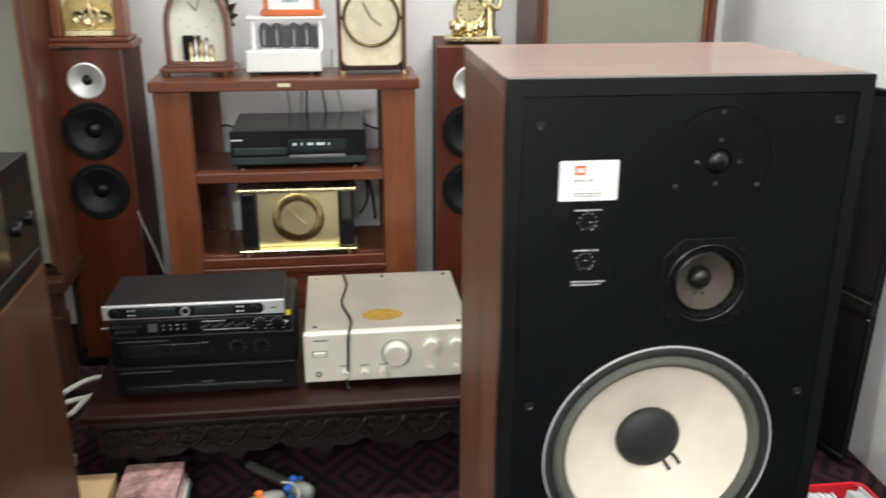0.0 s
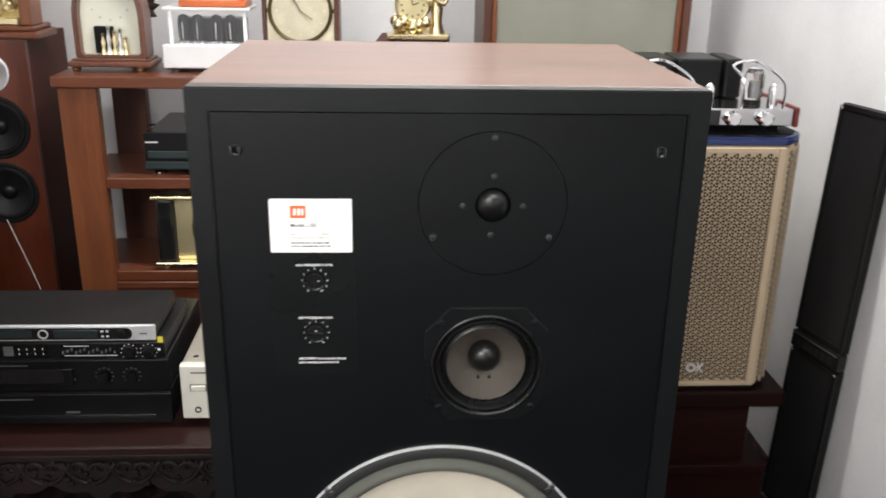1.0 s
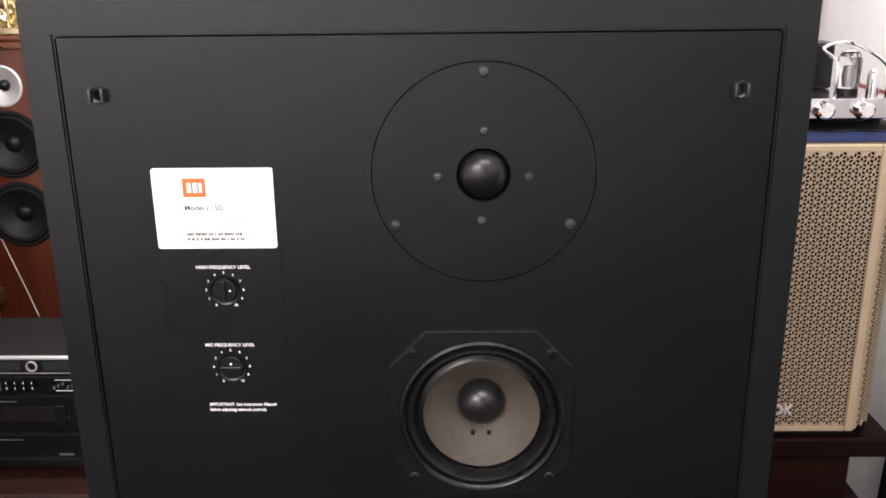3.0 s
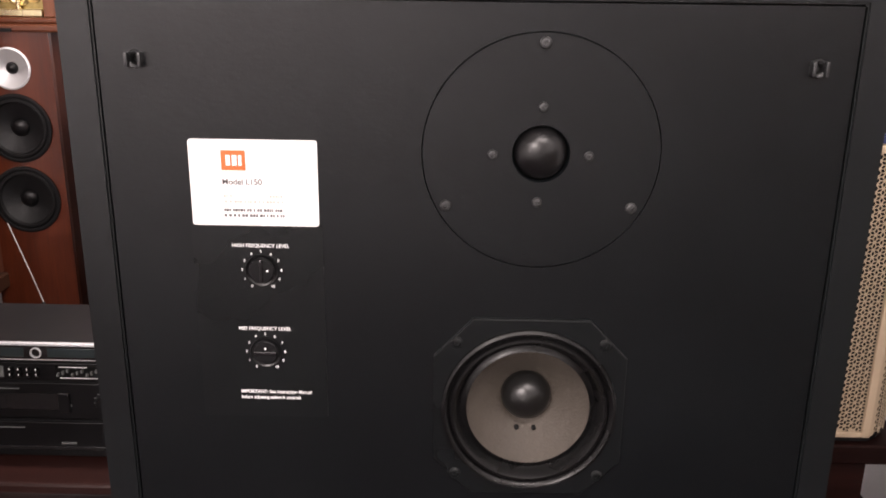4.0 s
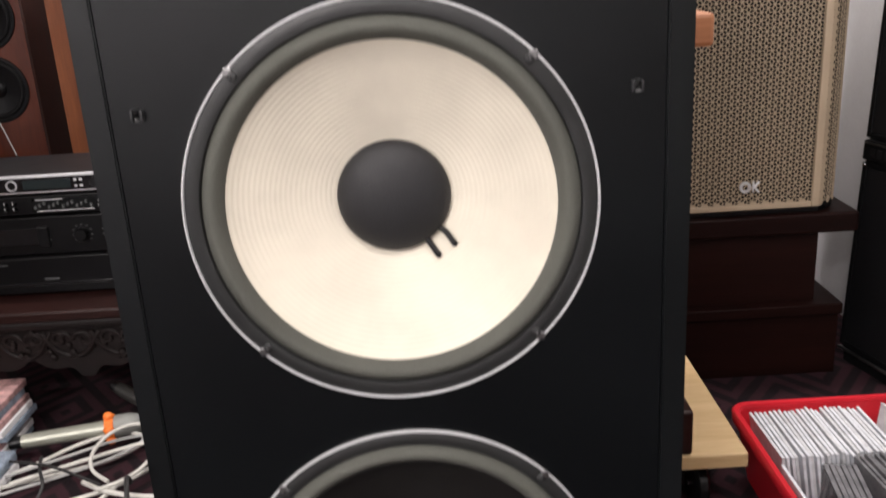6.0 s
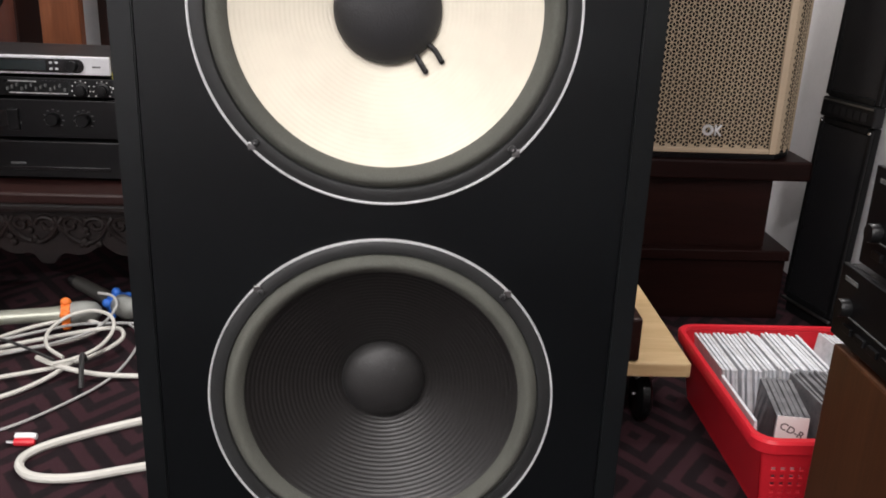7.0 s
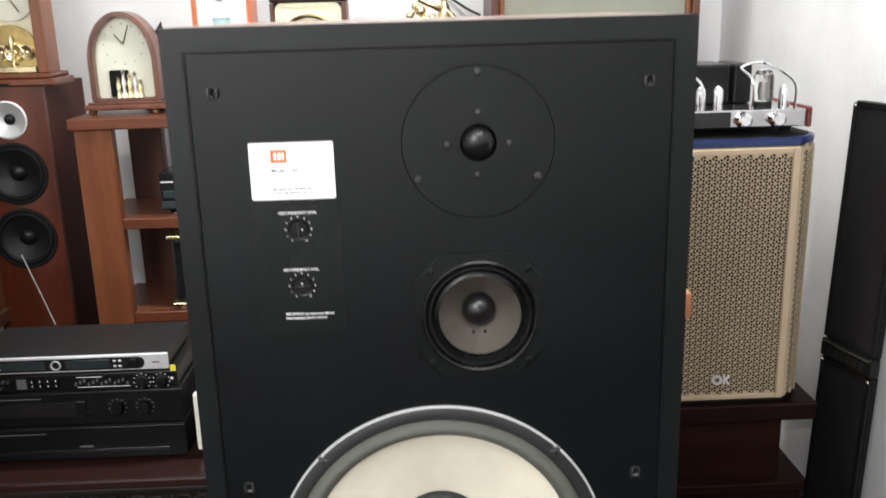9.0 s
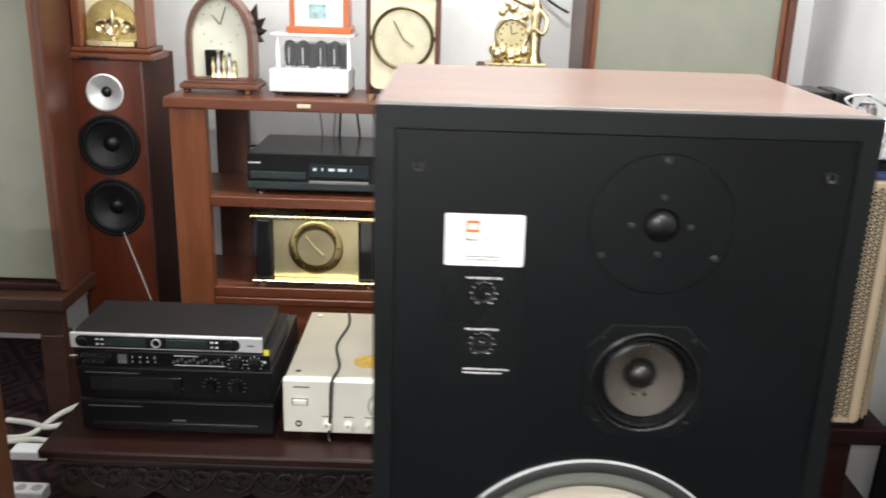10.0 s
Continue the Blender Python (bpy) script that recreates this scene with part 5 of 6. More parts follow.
# ---- beige perforated loudspeaker on its bench ----
def honeycomb(width, z0, z1, a, depth, place):
    """A sheet of six-sided cells, each with three rounded holes round a Y-shaped web; place(u, z, d) bends it into position."""
    bm = bmesh.new()
    step, r = a * 0.866, a / 1.732
    corner = [(r * math.cos(radians(60 * k)), r * math.sin(radians(60 * k))) for k in range(6)]
    for i in range(-1, int(width / step) + 2):
        for j in range(-1, int((z1 - z0) / a) + 2):
            cu, cz = (i + 0.5) * step, z0 + (j + (0.5 if i % 2 else 0.0)) * a
            if not (-r * 0.5 < cu < width + r * 0.5 and z0 - a * 0.5 < cz < z1 + a * 0.5):
                continue
            if not (r * 0.8 < cu < width - r * 0.8 and z0 + a * 0.42 < cz < z1 - a * 0.42):
                bm.faces.new([bm.verts.new(place(cu + x, cz + z, 0)) for x, z in corner])
                continue
            for k in (0, 2, 4):
                quad = [(0, 0), corner[k], corner[k + 1], corner[(k + 2) % 6]]
                mu, mz_ = corner[k + 1][0] * 0.485, corner[k + 1][1] * 0.485
                rim = []
                for q in range(4):
                    (x0, y0), (x1, y1) = quad[q], quad[(q + 1) % 4]
                    rim += [(x0, y0), ((x0 + x1) / 2, (y0 + y1) / 2)]
                inner = [(mu + (x - mu) * f, mz_ + (z - mz_) * f) for (x, z), f in zip(rim, (0.78, 0.84, 0.70, 0.84, 0.74, 0.84, 0.70, 0.84))]
                o = [bm.verts.new(place(cu + x, cz + z, 0)) for x, z in rim]
                n_ = [bm.verts.new(place(cu + x, cz + z, 0)) for x, z in inner]
                d_ = [bm.verts.new(place(cu + x, cz + z, depth)) for x, z in inner]
                for q in range(8):
                    p = (q + 1) % 8
                    bm.faces.new((o[q], o[p], n_[p], n_[q]))
                    bm.faces.new((n_[q], n_[p], d_[p], d_[q]))
    return bm


ok = thing("column_speaker", (0.64, 1.2, 0.353), "beige loudspeaker with perforated grille and dark blue top on a bench", "speaker")
OZ0, OZ1 = 0.353, 0.928
plan = [(0.424, 1.036), (0.778, 1.036), (0.798, 1.0485), (0.818, 1.070), (0.835, 1.103), (0.815, 1.36), (0.420, 1.36), (0.392, 1.105), (0.398, 1.070), (0.408, 1.048)]


def prism(points, z0, z1, bevel=0.0):
    bm = bmesh.new()
    f = bm.faces.new([bm.verts.new((x, y, z0)) for x, y in points])
    up = bmesh.ops.extrude_face_region(bm, geom=[f])
    bmesh.ops.translate(bm, verts=[q for q in up["geom"] if isinstance(q, bmesh.types.BMVert)], vec=(0, 0, z1 - z0))
    if bevel:
        bmesh.ops.bevel(bm, geom=[e for e in bm.edges if abs(e.verts[0].co.z - e.verts[1].co.z) < 1e-6], offset=bevel, segments=2, affect="EDGES")
    return bm


part("cabinet", prism(plan, OZ0 + 0.012, OZ1), BEIGE, ok, "brown-beige painted cabinet", True)
part("base_rim", prism([(x + (0.003 if x > 0.64 else -0.003), y - 0.003) for x, y in plan], OZ0 - 0.0005, OZ0 + 0.0115, 0.003), BLACK, ok)
part("top_cap", prism([(x + (0.003 if x > 0.64 else -0.003), y - 0.003) for x, y in plan], OZ1 + 0.0005, OZ1 + 0.0175, 0.004), BLUE, ok, "dark blue top cap")
# thin black layer that makes the cap's top blackish, its edge stays blue
part("top_sheet", prism([(0.640 + (x - 0.640) * 0.965, 1.19 + (y - 1.19) * 0.95) for x, y in plan], OZ1 + 0.0178, OZ1 + 0.0192), MATTE, ok, "blackish top of the blue cap")
part("grille_backing", box(0.425, 0.776, 1.0335, 1.0355, OZ0 + 0.014, OZ1 - 0.003), MATTE, ok)
GX0, GX1 = 0.425, 0.7650
gr = part("grille", honeycomb(GX1 - GX0, OZ0 + 0.022, OZ1 - 0.012, 0.0140, 0.0022, lambda u, z, d: (GX0 + u, 1.0272 + d, z)), GRILLE, ok, "beige steel grille of three-part round holes")
part("grille_rim", box(GX1 - 0.001, 0.7800, 1.0245, 1.0330, OZ0 + 0.0125, OZ1 - 0.002, 0.002), GRILLE, gr)
part("grille_rim", box(0.417, GX0 + 0.002, 1.0245, 1.0330, OZ0 + 0.0125, OZ1 - 0.002, 0.002), GRILLE, gr)
part("grille_rim", box(GX0 + 0.0022, GX1 - 0.0012, 1.0245, 1.0330, OZ0 + 0.0125, OZ0 + 0.0240, 0.002), GRILLE, gr)
part("grille_rim", box(GX0 + 0.0022, GX1 - 0.0012, 1.0245, 1.0330, OZ1 - 0.0145, OZ1 - 0.002, 0.002), GRILLE, gr)
BEND = [Vector((0.7803, 1.0290)), Vector((0.8020, 1.0425)), Vector((0.8245, 1.0655)), Vector((0.8400, 1.1000))]


def round_corner(u, z, d):
    """Bends a strip round the cabinet's corner; d goes inwards."""
    i, far = 0, (BEND[1] - BEND[0]).length
    while i < 2 and u > far:
        u -= far
        i += 1
        far = (BEND[i + 1] - BEND[i]).length
    way = (BEND[i + 1] - BEND[i]).normalized()
    p = BEND[i] + way * max(u, 0) + Vector((-way.y, way.x)) * d
    return (p.x, p.y, z)


part("side_grille", honeycomb(0.058, OZ0 + 0.020, OZ1 - 0.008, 0.0140, 0.0008, round_corner), GRILLE, ok, "beige steel grille bent round the corner")
part("side_backing", prism([(x, y + 0.0015) for x, y in ((0.7815, 1.0315), (0.8025, 1.0445), (0.8235, 1.0672), (0.8380, 1.1002), (0.8340, 1.1002), (0.8195, 1.0690), (0.7990, 1.0470))], OZ0 + 0.014, OZ1 - 0.003), MATTE, ok)
bm = lathe([(0.0115, 0), (0.0115, 0.004), (0.006, 0.004), (0.006, 0)], (0.630, 1.0262, 0.4135), "-y", 20)
box(0.644, 0.6475, 1.022, 1.0262, 0.402, 0.425, 0.0008, bm)
tube([(0.648, 1.0235, 0.4135), (0.657, 1.0235, 0.4245)], 0.0024, bm, 6, 1)
tube([(0.648, 1.0235, 0.4135), (0.657, 1.0235, 0.402)], 0.0024, bm, 6, 1)
part("badge", bm, LIGHT_SILVER, gr, "small silver badge", True)

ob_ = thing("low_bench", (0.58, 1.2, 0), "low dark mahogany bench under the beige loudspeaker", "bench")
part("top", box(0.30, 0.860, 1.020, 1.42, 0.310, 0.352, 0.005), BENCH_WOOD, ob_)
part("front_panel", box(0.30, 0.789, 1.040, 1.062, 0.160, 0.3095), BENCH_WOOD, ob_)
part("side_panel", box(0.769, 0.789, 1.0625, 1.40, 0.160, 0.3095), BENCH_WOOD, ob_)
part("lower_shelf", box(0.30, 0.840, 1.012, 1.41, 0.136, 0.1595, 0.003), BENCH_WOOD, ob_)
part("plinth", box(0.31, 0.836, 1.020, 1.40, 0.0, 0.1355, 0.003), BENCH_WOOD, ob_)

# chrome valve amplifier on the beige speaker
ta = thing("chrome_valve_amplifier", (0.62, 1.2, 0.951), "chrome valve amplifier with tube guards and dark red end cheeks", "amplifier")
part("chassis", box(0.445, 0.808, 1.062, 1.33, 0.962, 0.999, 0.003), DULL_CHROME, ta, "polished chrome chassis")
for x0, x1 in ((0.809, 0.820), (0.433, 0.444)):
    part("cheek", box(x0, x1, 1.06, 1.335, 0.960, 1.003, 0.004), RED_WOOD, ta, "dark red wooden cheek")
for x in (0.48, 0.775):
    for y in (1.09, 1.3):
        part("foot", lathe([(0, 0), (0.013, 0), (0.015, 0.0105), (0, 0.0105)], (x, y, 0.9512), "z", 16), BLACK, ta)
for x in (0.673, 0.743):
    part("knob", lathe([(0, 0), (0.017, 0), (0.015, 0.012), (0.0145, 0.020), (0.011, 0.023), (0, 0.022)], (x, 1.062, 0.980), "-y", 28), CHROME, ta, "chrome knob", True)
# dark reflection in the chrome front, put in as a glossy black strip
part("dark_window", box(0.455, 0.648, 1.0605, 1.0625, 0.965, 0.996), GLOSS, ta)
for x0, x1 in ((0.497, 0.590), (0.695, 0.786)):
    for y in (1.072,):
        part("tube_guard", tube([(x0, y, 0.999), (x0 - 0.001, y, 1.058), (x0 - 0.016, y + 0.03, 1.083), (x0 + 0.030, y + 0.045, 1.092), (x1 - 0.030, y + 0.02, 1.078), (x1 - 0.002, y, 1.050), (x1, y, 0.999)], 0.0031, None, 8, 5), CHROME, ta, "chrome guard rail", True)
for x, y, r, h in ((0.734, 1.115, 0.021, 0.084), (0.525, 1.115, 0.021, 0.084)):
    vt = part("power_valve", lathe([(r * 0.8, 0), (r * 0.8, 0.012), (r, 0.02), (r, h * 0.75), (r * 0.7, h * 0.92), (0, h)], (x, y, 0.9992), "z", 20), GLASS, ta, "clear glass valve", True)
    vt.visible_shadow = False
    part("anode", lathe([(0, 0.016), (r * 0.30, 0.016), (r * 0.38, h * 0.40), (r * 0.30, h * 0.62), (0, h * 0.62)], (x, y, 0.9992), "z", 14), STEEL, vt, "", True)
    part("getter", lathe([(r * 0.62, h * 0.80), (r * 0.60, h * 0.88), (0, h * 0.95)], (x, y, 0.9992), "z", 16), CHROME, vt, "silvered tip", True)
    part("valve_base", lathe([(0, 0), (r * 0.9, 0), (r * 0.9, 0.012), (0, 0.012)], (x, y, 0.9993), "z", 16), BLACK, vt, "", True)
for x in (0.632, 0.773, 0.595):
    part("small_valve", lathe([(0.011, 0), (0.011, 0.036), (0.009, 0.042), (0.004, 0.047), (0, 0.049)], (x, 1.10, 0.9992), "z", 16), CHROME, ta, "chrome-shielded valve", True)
for x0, x1 in ((0.49, 0.575), (0.588, 0.682), (0.696, 0.731)):
    part("transformer", box(x0, x1 + 0.006, 1.19, 1.31, 0.9995, 1.086, 0.006), BLACK, ta, "black transformer cover")

ta.matrix_basis = pose(0.612, 1.2, 0.9535)

# ---- tall black column leaning on the east wall ----
cl = thing("column_array", (0, 0, 0), "tall narrow black two-part column speaker leaning on the white wall", "speaker")
HC = 0.0775
for z0, z1 in ((0.032, 0.440), (0.482, 1.012)):
    m_ = part("module", box(0.0015, 0.018, -HC, HC, z0, z1, 0.003), MATTE, cl, "black column section")
    part("front_mesh", box(-0.0015, 0.0010, -HC + 0.012, HC - 0.012, z0 + 0.014, z1 - 0.014, 0.0008), BLACK_METAL, m_, "dark mesh front")
    for y in (-HC, HC - 0.0115):
        part("rim", box(-0.005, 0.0010, y, y + 0.0115, z0 + 0.004, z1 - 0.004, 0.002), BLACK, m_)
    for z in (z0, z1 - 0.0135):
        part("end_rim", box(-0.005, 0.0010, -HC + 0.012, HC - 0.012, z, z + 0.0135, 0.002), BLACK, m_)
    for y in (-HC + 0.006, HC - 0.006):
        part("corner_screw", lathe([(0.004, 0), (0.003, 0.002), (0, 0.0022)], (-0.0051, y, z1 - 0.010), "-x", 10), CHROME, m_)
br = part("joint_plate", box(-0.009, 0.018, -HC, HC, 0.4405, 0.4815, 0.004), BLACK, cl, "dark joint plate with lettering bars")
part("edge_bead", box(-0.0105, -0.0092, -HC + 0.004, HC - 0.004, 0.4745, 0.4785, 0.0006), STEEL, br)
for i in range(6):
    part("print_bar", box(-0.0105, -0.0092, -0.060 + 0.020 * i, -0.046 + 0.020 * i, 0.450, 0.467), BLACK_METAL, br)
part("foot_strip", box(-0.008, 0.0010, -HC, HC, 0.026, 0.0315, 0.001), STEEL, cl, "dull metal strip along the foot")
part("foot", box(0.0015, 0.018, -HC + 0.01, HC - 0.01, 0.0005, 0.0315, 0.002), MATTE, cl)
cl.matrix_basis = pose(0.9145, 1.015, 0.482, 0, 0, 13.9) @ pose(0, 0, 0, 0, 2.5, 0) @ pose(0, 0, -0.482)


# ---- wooden cabinets with black units at both sides ----
def side_cabinet(x0, x1, y0, y1, z1, mat, label):
    c = thing("wooden_speaker", ((x0 + x1) / 2, (y0 + y1) / 2, 0), label, "speaker", "side cabinets")
    part("carcass", box(x0, x1, y0, y1, 0.02, z1, 0.004), mat, c)
    part("plinth", box(x0 + 0.012, x1 - 0.012, y0 + 0.012, y1 - 0.012, 0, 0.0195), BLACK, c)
    return c


RW = wood("teak_side", (0.04, 0.015, 0.007), (0.10, 0.04, 0.018), "z", 4, 0.35, coat=0.1)
side_cabinet(0.527, 0.940, -0.30, 0.198, 0.322, RW, "brown wooden speaker cabinet beside the white wall")
side_cabinet(-1.46, -1.035, 0.30, 0.785, 0.728, RW, "tall brown wooden speaker cabinet with a black unit on it")


def side_unit(name, cx, cy, wide, deep, z0, z1, turn, label):
    u, f = unit(name, cx - wide / 2, cx + wide / 2, cy - deep / 2, cy + deep / 2, z0, z1, label, "amplifier", BLACK_METAL, BLACK, "black side units")
    y = cy - deep / 2
    part("print_bar", box(cx - wide / 2 + 0.014, cx - wide / 2 + 0.042, y - 0.0012, y + 0.001, z1 - 0.017, z1 - 0.012), DIM_INK, f)
    part("window", box(cx - 0.10, cx + 0.06, y - 0.002, y + 0.001, z0 + 0.055, z1 - 0.022, 0.001), GLOSS, f)
    part("slot_line", box(cx - wide / 2 + 0.02, cx + wide / 2 - 0.02, y - 0.0012, y + 0.001, z0 + 0.040, z0 + 0.0415), DIM_INK, f)
    for i in range(5):
        part("button", box(cx - wide / 2 + 0.03 + 0.03 * i, cx - wide / 2 + 0.05 + 0.03 * i, y - 0.004, y + 0.001, z0 + 0.022, z0 + 0.031, 0.001), BLACK, f)
    for dx in (0.10, 0.17):
        part("knob", knob(bmesh.new(), (cx + dx, y, (z0 + z1) / 2), 0.015, 0.016), BLACK, f, "", True)
    part("corner_knob", knob(bmesh.new(), (cx - wide / 2 + 0.03, y, z0 + 0.05), 0.011, 0.012), BLACK, f, "", True)
    u.matrix_basis = pose(cx, cy, z0, 0, 0, turn)
    return u


side_unit("cassette_deck", 0.728, -0.008, 0.44, 0.40, 0.323, 0.419, -90, "black cassette deck lying on the brown cabinet")
side_unit("disc_changer", 0.725, -0.022, 0.43, 0.38, 0.4195, 0.540, -90, "black disc changer stacked on the cassette deck")
side_unit("large_receiver", -1.245, 0.55, 0.47, 0.42, 0.7285, 0.965, 90, "tall black receiver on the wooden cabinet")

# ---- red basket with disc cases ----
KX0, KX1, KY0, KY1, KZ = 0.500, 0.800, 0.288, 0.680, 0.126


def lattice_wall(a, b, c, d, nu, nv, hole, thick, solid_rows=1):
    """A wall spanned by four corners, with square holes; thick is the way it thickens."""
    bm = bmesh.new()
    a, b, c, d = [Vector(p) for p in (a, b, c, d)]

    def at(u, v):
        return (a * (1 - u) + b * u) * (1 - v) + (d * (1 - u) + c * u) * v

    for i in range(nu):
        for j in range(nv):
            us, vs_ = (i / nu, (i + 1) / nu), (j / nv, (j + 1) / nv)
            o = [bm.verts.new(at(us[p], vs_[q])) for p, q in ((0, 0), (1, 0), (1, 1), (0, 1))]
            if j >= nv - solid_rows or j < 1 or i < 1 or i >= nu - 1:
                bm.faces.new(o)
                continue
            m = (1 - hole) / 2
            u0, u1 = us[0] + m / nu, us[1] - m / nu
            v0, v1 = vs_[0] + m / nv, vs_[1] - m / nv
            n_ = [bm.verts.new(at(p, q)) for p, q in ((u0, v0), (u1, v0), (u1, v1), (u0, v1))]
            for k in range(4):
                bm.faces.new((o[k], o[(k + 1) % 4], n_[(k + 1) % 4], n_[k]))
    bmesh.ops.remove_doubles(bm, verts=bm.verts, dist=1e-5)
    back = bmesh.ops.extrude_face_region(bm, geom=bm.faces[:])
    bmesh.ops.translate(bm, verts=[q for q in back["geom"] if isinstance(q, bmesh.types.BMVert)], vec=thick)
    return bm


bk = thing("basket", (0.65, 0.484, 0), "red plastic basket full of disc cases on the carpet", "basket")
i_ = 0.028
bot = [(KX0 + i_, KY0 + i_, 0.004), (KX1 - i_, KY0 + i_, 0.004), (KX1 - i_, KY1 - i_, 0.004), (KX0 + i_, KY1 - i_, 0.004)]
top = [(KX0 + 0.008, KY0 + 0.008, KZ), (KX1 - 0.008, KY0 + 0.008, KZ), (KX1 - 0.008, KY1 - 0.008, KZ), (KX0 + 0.008, KY1 - 0.008, KZ)]
for k, (nm, th) in enumerate((("front_wall", (0, 0.003, 0)), ("side_wall", (-0.003, 0, 0)), ("back_wall", (0, -0.003, 0)), ("side_wall", (0.003, 0, 0)))):
    l = (k + 1) % 4
    part(nm, lattice_wall(bot[k], bot[l], top[l], top[k], 20 if k % 2 == 0 else 26, 9, 0.5 if k % 2 == 0 else 0.0, th, 3), RED, bk, "perforated red end wall" if k == 0 else "")
part("floor_plate", box(KX0 + i_, KX1 - i_, KY0 + i_, KY1 - i_, 0.0, 0.0035), RED, bk)
rim = []
for cx, cy, a0 in ((KX1 - 0.03, KY1 - 0.03, 0), (KX0 + 0.03, KY1 - 0.03, 90), (KX0 + 0.03, KY0 + 0.03, 180), (KX1 - 0.03, KY0 + 0.03, 270)):
    rim += [(cx + 0.03 * math.cos(radians(a0 + 18 * q)), cy + 0.03 * math.sin(radians(a0 + 18 * q))) for q in range(6)]
bm = bmesh.new()
rings = []
for x, y in rim:
    ux, uy = x - 0.65, y - 0.484
    n_ = math.hypot(ux, uy)
    ux, uy = ux / n_, uy / n_
    dip = 0.014 * math.exp(-(((y - 0.47) / 0.07) ** 2)) if x < 0.65 else 0
    rings.append([bm.verts.new((x + ux * dx, y + uy * dx, KZ + dz - dip)) for dx, dz in ((0.002, -0.014), (0.004, 0.002), (0.0, 0.006), (-0.010, 0.006), (-0.012, 0.001))])
for q in range(len(rings)):
    r0, r1 = rings[q], rings[(q + 1) % len(rings)]
    for k in range(4):
        bm.faces.new((r0[k], r1[k], r1[k + 1], r0[k + 1]))
part("rim", bm, RED, bk, "thick rolled red rim", True)


def case_mesh(material):
    bm = box(-0.0026, 0.0020, -0.071, 0.071, 0, 0.124, 0.0005, segments=1)
    box(0.0021, 0.0030, -0.066, 0.066, 0.002, 0.1150, 0.0, bm)
    for y in (-0.052, 0.046):
        box(-0.0020, 0.0014, y, y + 0.006, 0.1241, 0.1245, 0.0, bm)
    me = bpy.data.meshes.new("disc_case")
    bm.to_mesh(me)
    bm.free()
    me.materials.append(material)
    return me


CASES = [case_mesh(CASE_CLEAR), case_mesh(CASE_DARK), case_mesh(paint("white_disc_case", (0.74, 0.76, 0.80), 0.25, var=0.15, scale=60))]


def case(kind, x, y, z, lean, turn, label):
    o = tagged(new("disc_case", CASES[kind]), label, "disc case", "disc cases in the basket")
    o.matrix_basis = pose(x, y, z, 0, lean, turn)
    return o


random.seed(11)
for i in range(24):
    case(2 if i % 3 else 0, 0.546 + 0.0077 * i, 0.578 + random.uniform(-0.003, 0.003), 0.0045 + random.uniform(0.0, 0.005), -9, random.uniform(-1, 1), "clear disc case standing in a row in the red basket")
for i in range(5):
    case(0, 0.738 + 0.0085 * i, 0.576 + random.uniform(-0.006, 0.006), 0.005 + random.uniform(0.0, 0.01), 6, 6, "clear disc case leaning at the end of the row")
for i in range(15):
    case(1, 0.645 + 0.0078 * i, 0.432 + 0.0009 * i, 0.0045 + random.uniform(-0.0005, 0.004), -3, 2 + random.uniform(-1, 1), "grey disc case in the front of the red basket")
case(2, 0.5325, 0.418, 0.006, -6, 0, "white disc case pressed against the basket side")
pk = thing("disc_pack", (0, 0, 0), "grey and dark pack of blank discs with printed end", "disc pack")
bm = bmesh.new()
for i in range(6):
    box(-0.024 + 0.0081 * i, -0.0174 + 0.0081 * i, -0.062, 0.058, 0.0002, 0.117 + 0.0012 * (i % 2), 0.0006, bm, 1)
part("pack", bm, CASES[1].materials[0], pk)
part("dark_cover", box(-0.0252, -0.0243, -0.060, 0.056, 0.002, 0.116), GLOSS, pk, "glossy dark cover")
e_ = part("end_card", box(-0.0225, 0.0225, -0.0635, -0.0623, 0.020, 0.1165), LABEL, pk, "white printed end card")
words("lettering", "CD-R", 0.016, (0.0, -0.0642, 0.094), INK, e_, "CENTER", turn=(90, 25, 0))
pk.matrix_basis = pose(0.598, 0.436, 0.0045, 0, 0, -10)
# ---- microphones, cables and packages on the carpet ----
def microphone(x, y, z, turn, band_mat, body_mat, label):
    m_ = thing("microphone", (0, 0, 0), label, "microphone", "microphones on the carpet")
    part("handle", lathe([(0, 0), (0.0155, 0), (0.0165, 0.02), (0.0175, 0.165), (0.021, 0.19), (0, 0.19)], (0, 0, 0), "x", 24), body_mat, m_, "", True)
    part("tail_cap", lathe([(0, -0.026), (0.013, -0.026), (0.0145, 0.0), (0, 0)], (0, 0, 0), "x", 20), BLACK, m_, "", True)
    part("head", lathe([(0.021, 0.1905), (0.0265, 0.205), (0.0270, 0.235), (0.022, 0.256), (0.010, 0.266), (0, 0.268)], (0, 0, 0), "x", 28), MESH_GREY, m_, "grey mesh head", True)
    bm = lathe([(0.0225, 0.180), (0.029, 0.182), (0.029, 0.200), (0.0225, 0.202)], (0, 0, 0), "x", 8)
    for a in range(5):
        q = radians(72 * a + 20)
        lathe([(0.011 * math.cos(math.pi * (j / 6 - 0.5)), 0.012 * math.sin(math.pi * (j / 6 - 0.5))) for j in range(7)], (0.191, 0.029 * math.cos(q), 0.029 * math.sin(q)), "x", 10, bm)
    part("anti_roll_ring", bm, band_mat, m_, "bright rubber ring", True)
    m_.matrix_basis = pose(x, y, z, 0, 0, turn) @ Matrix.Scale(0.86, 4)
    return m_


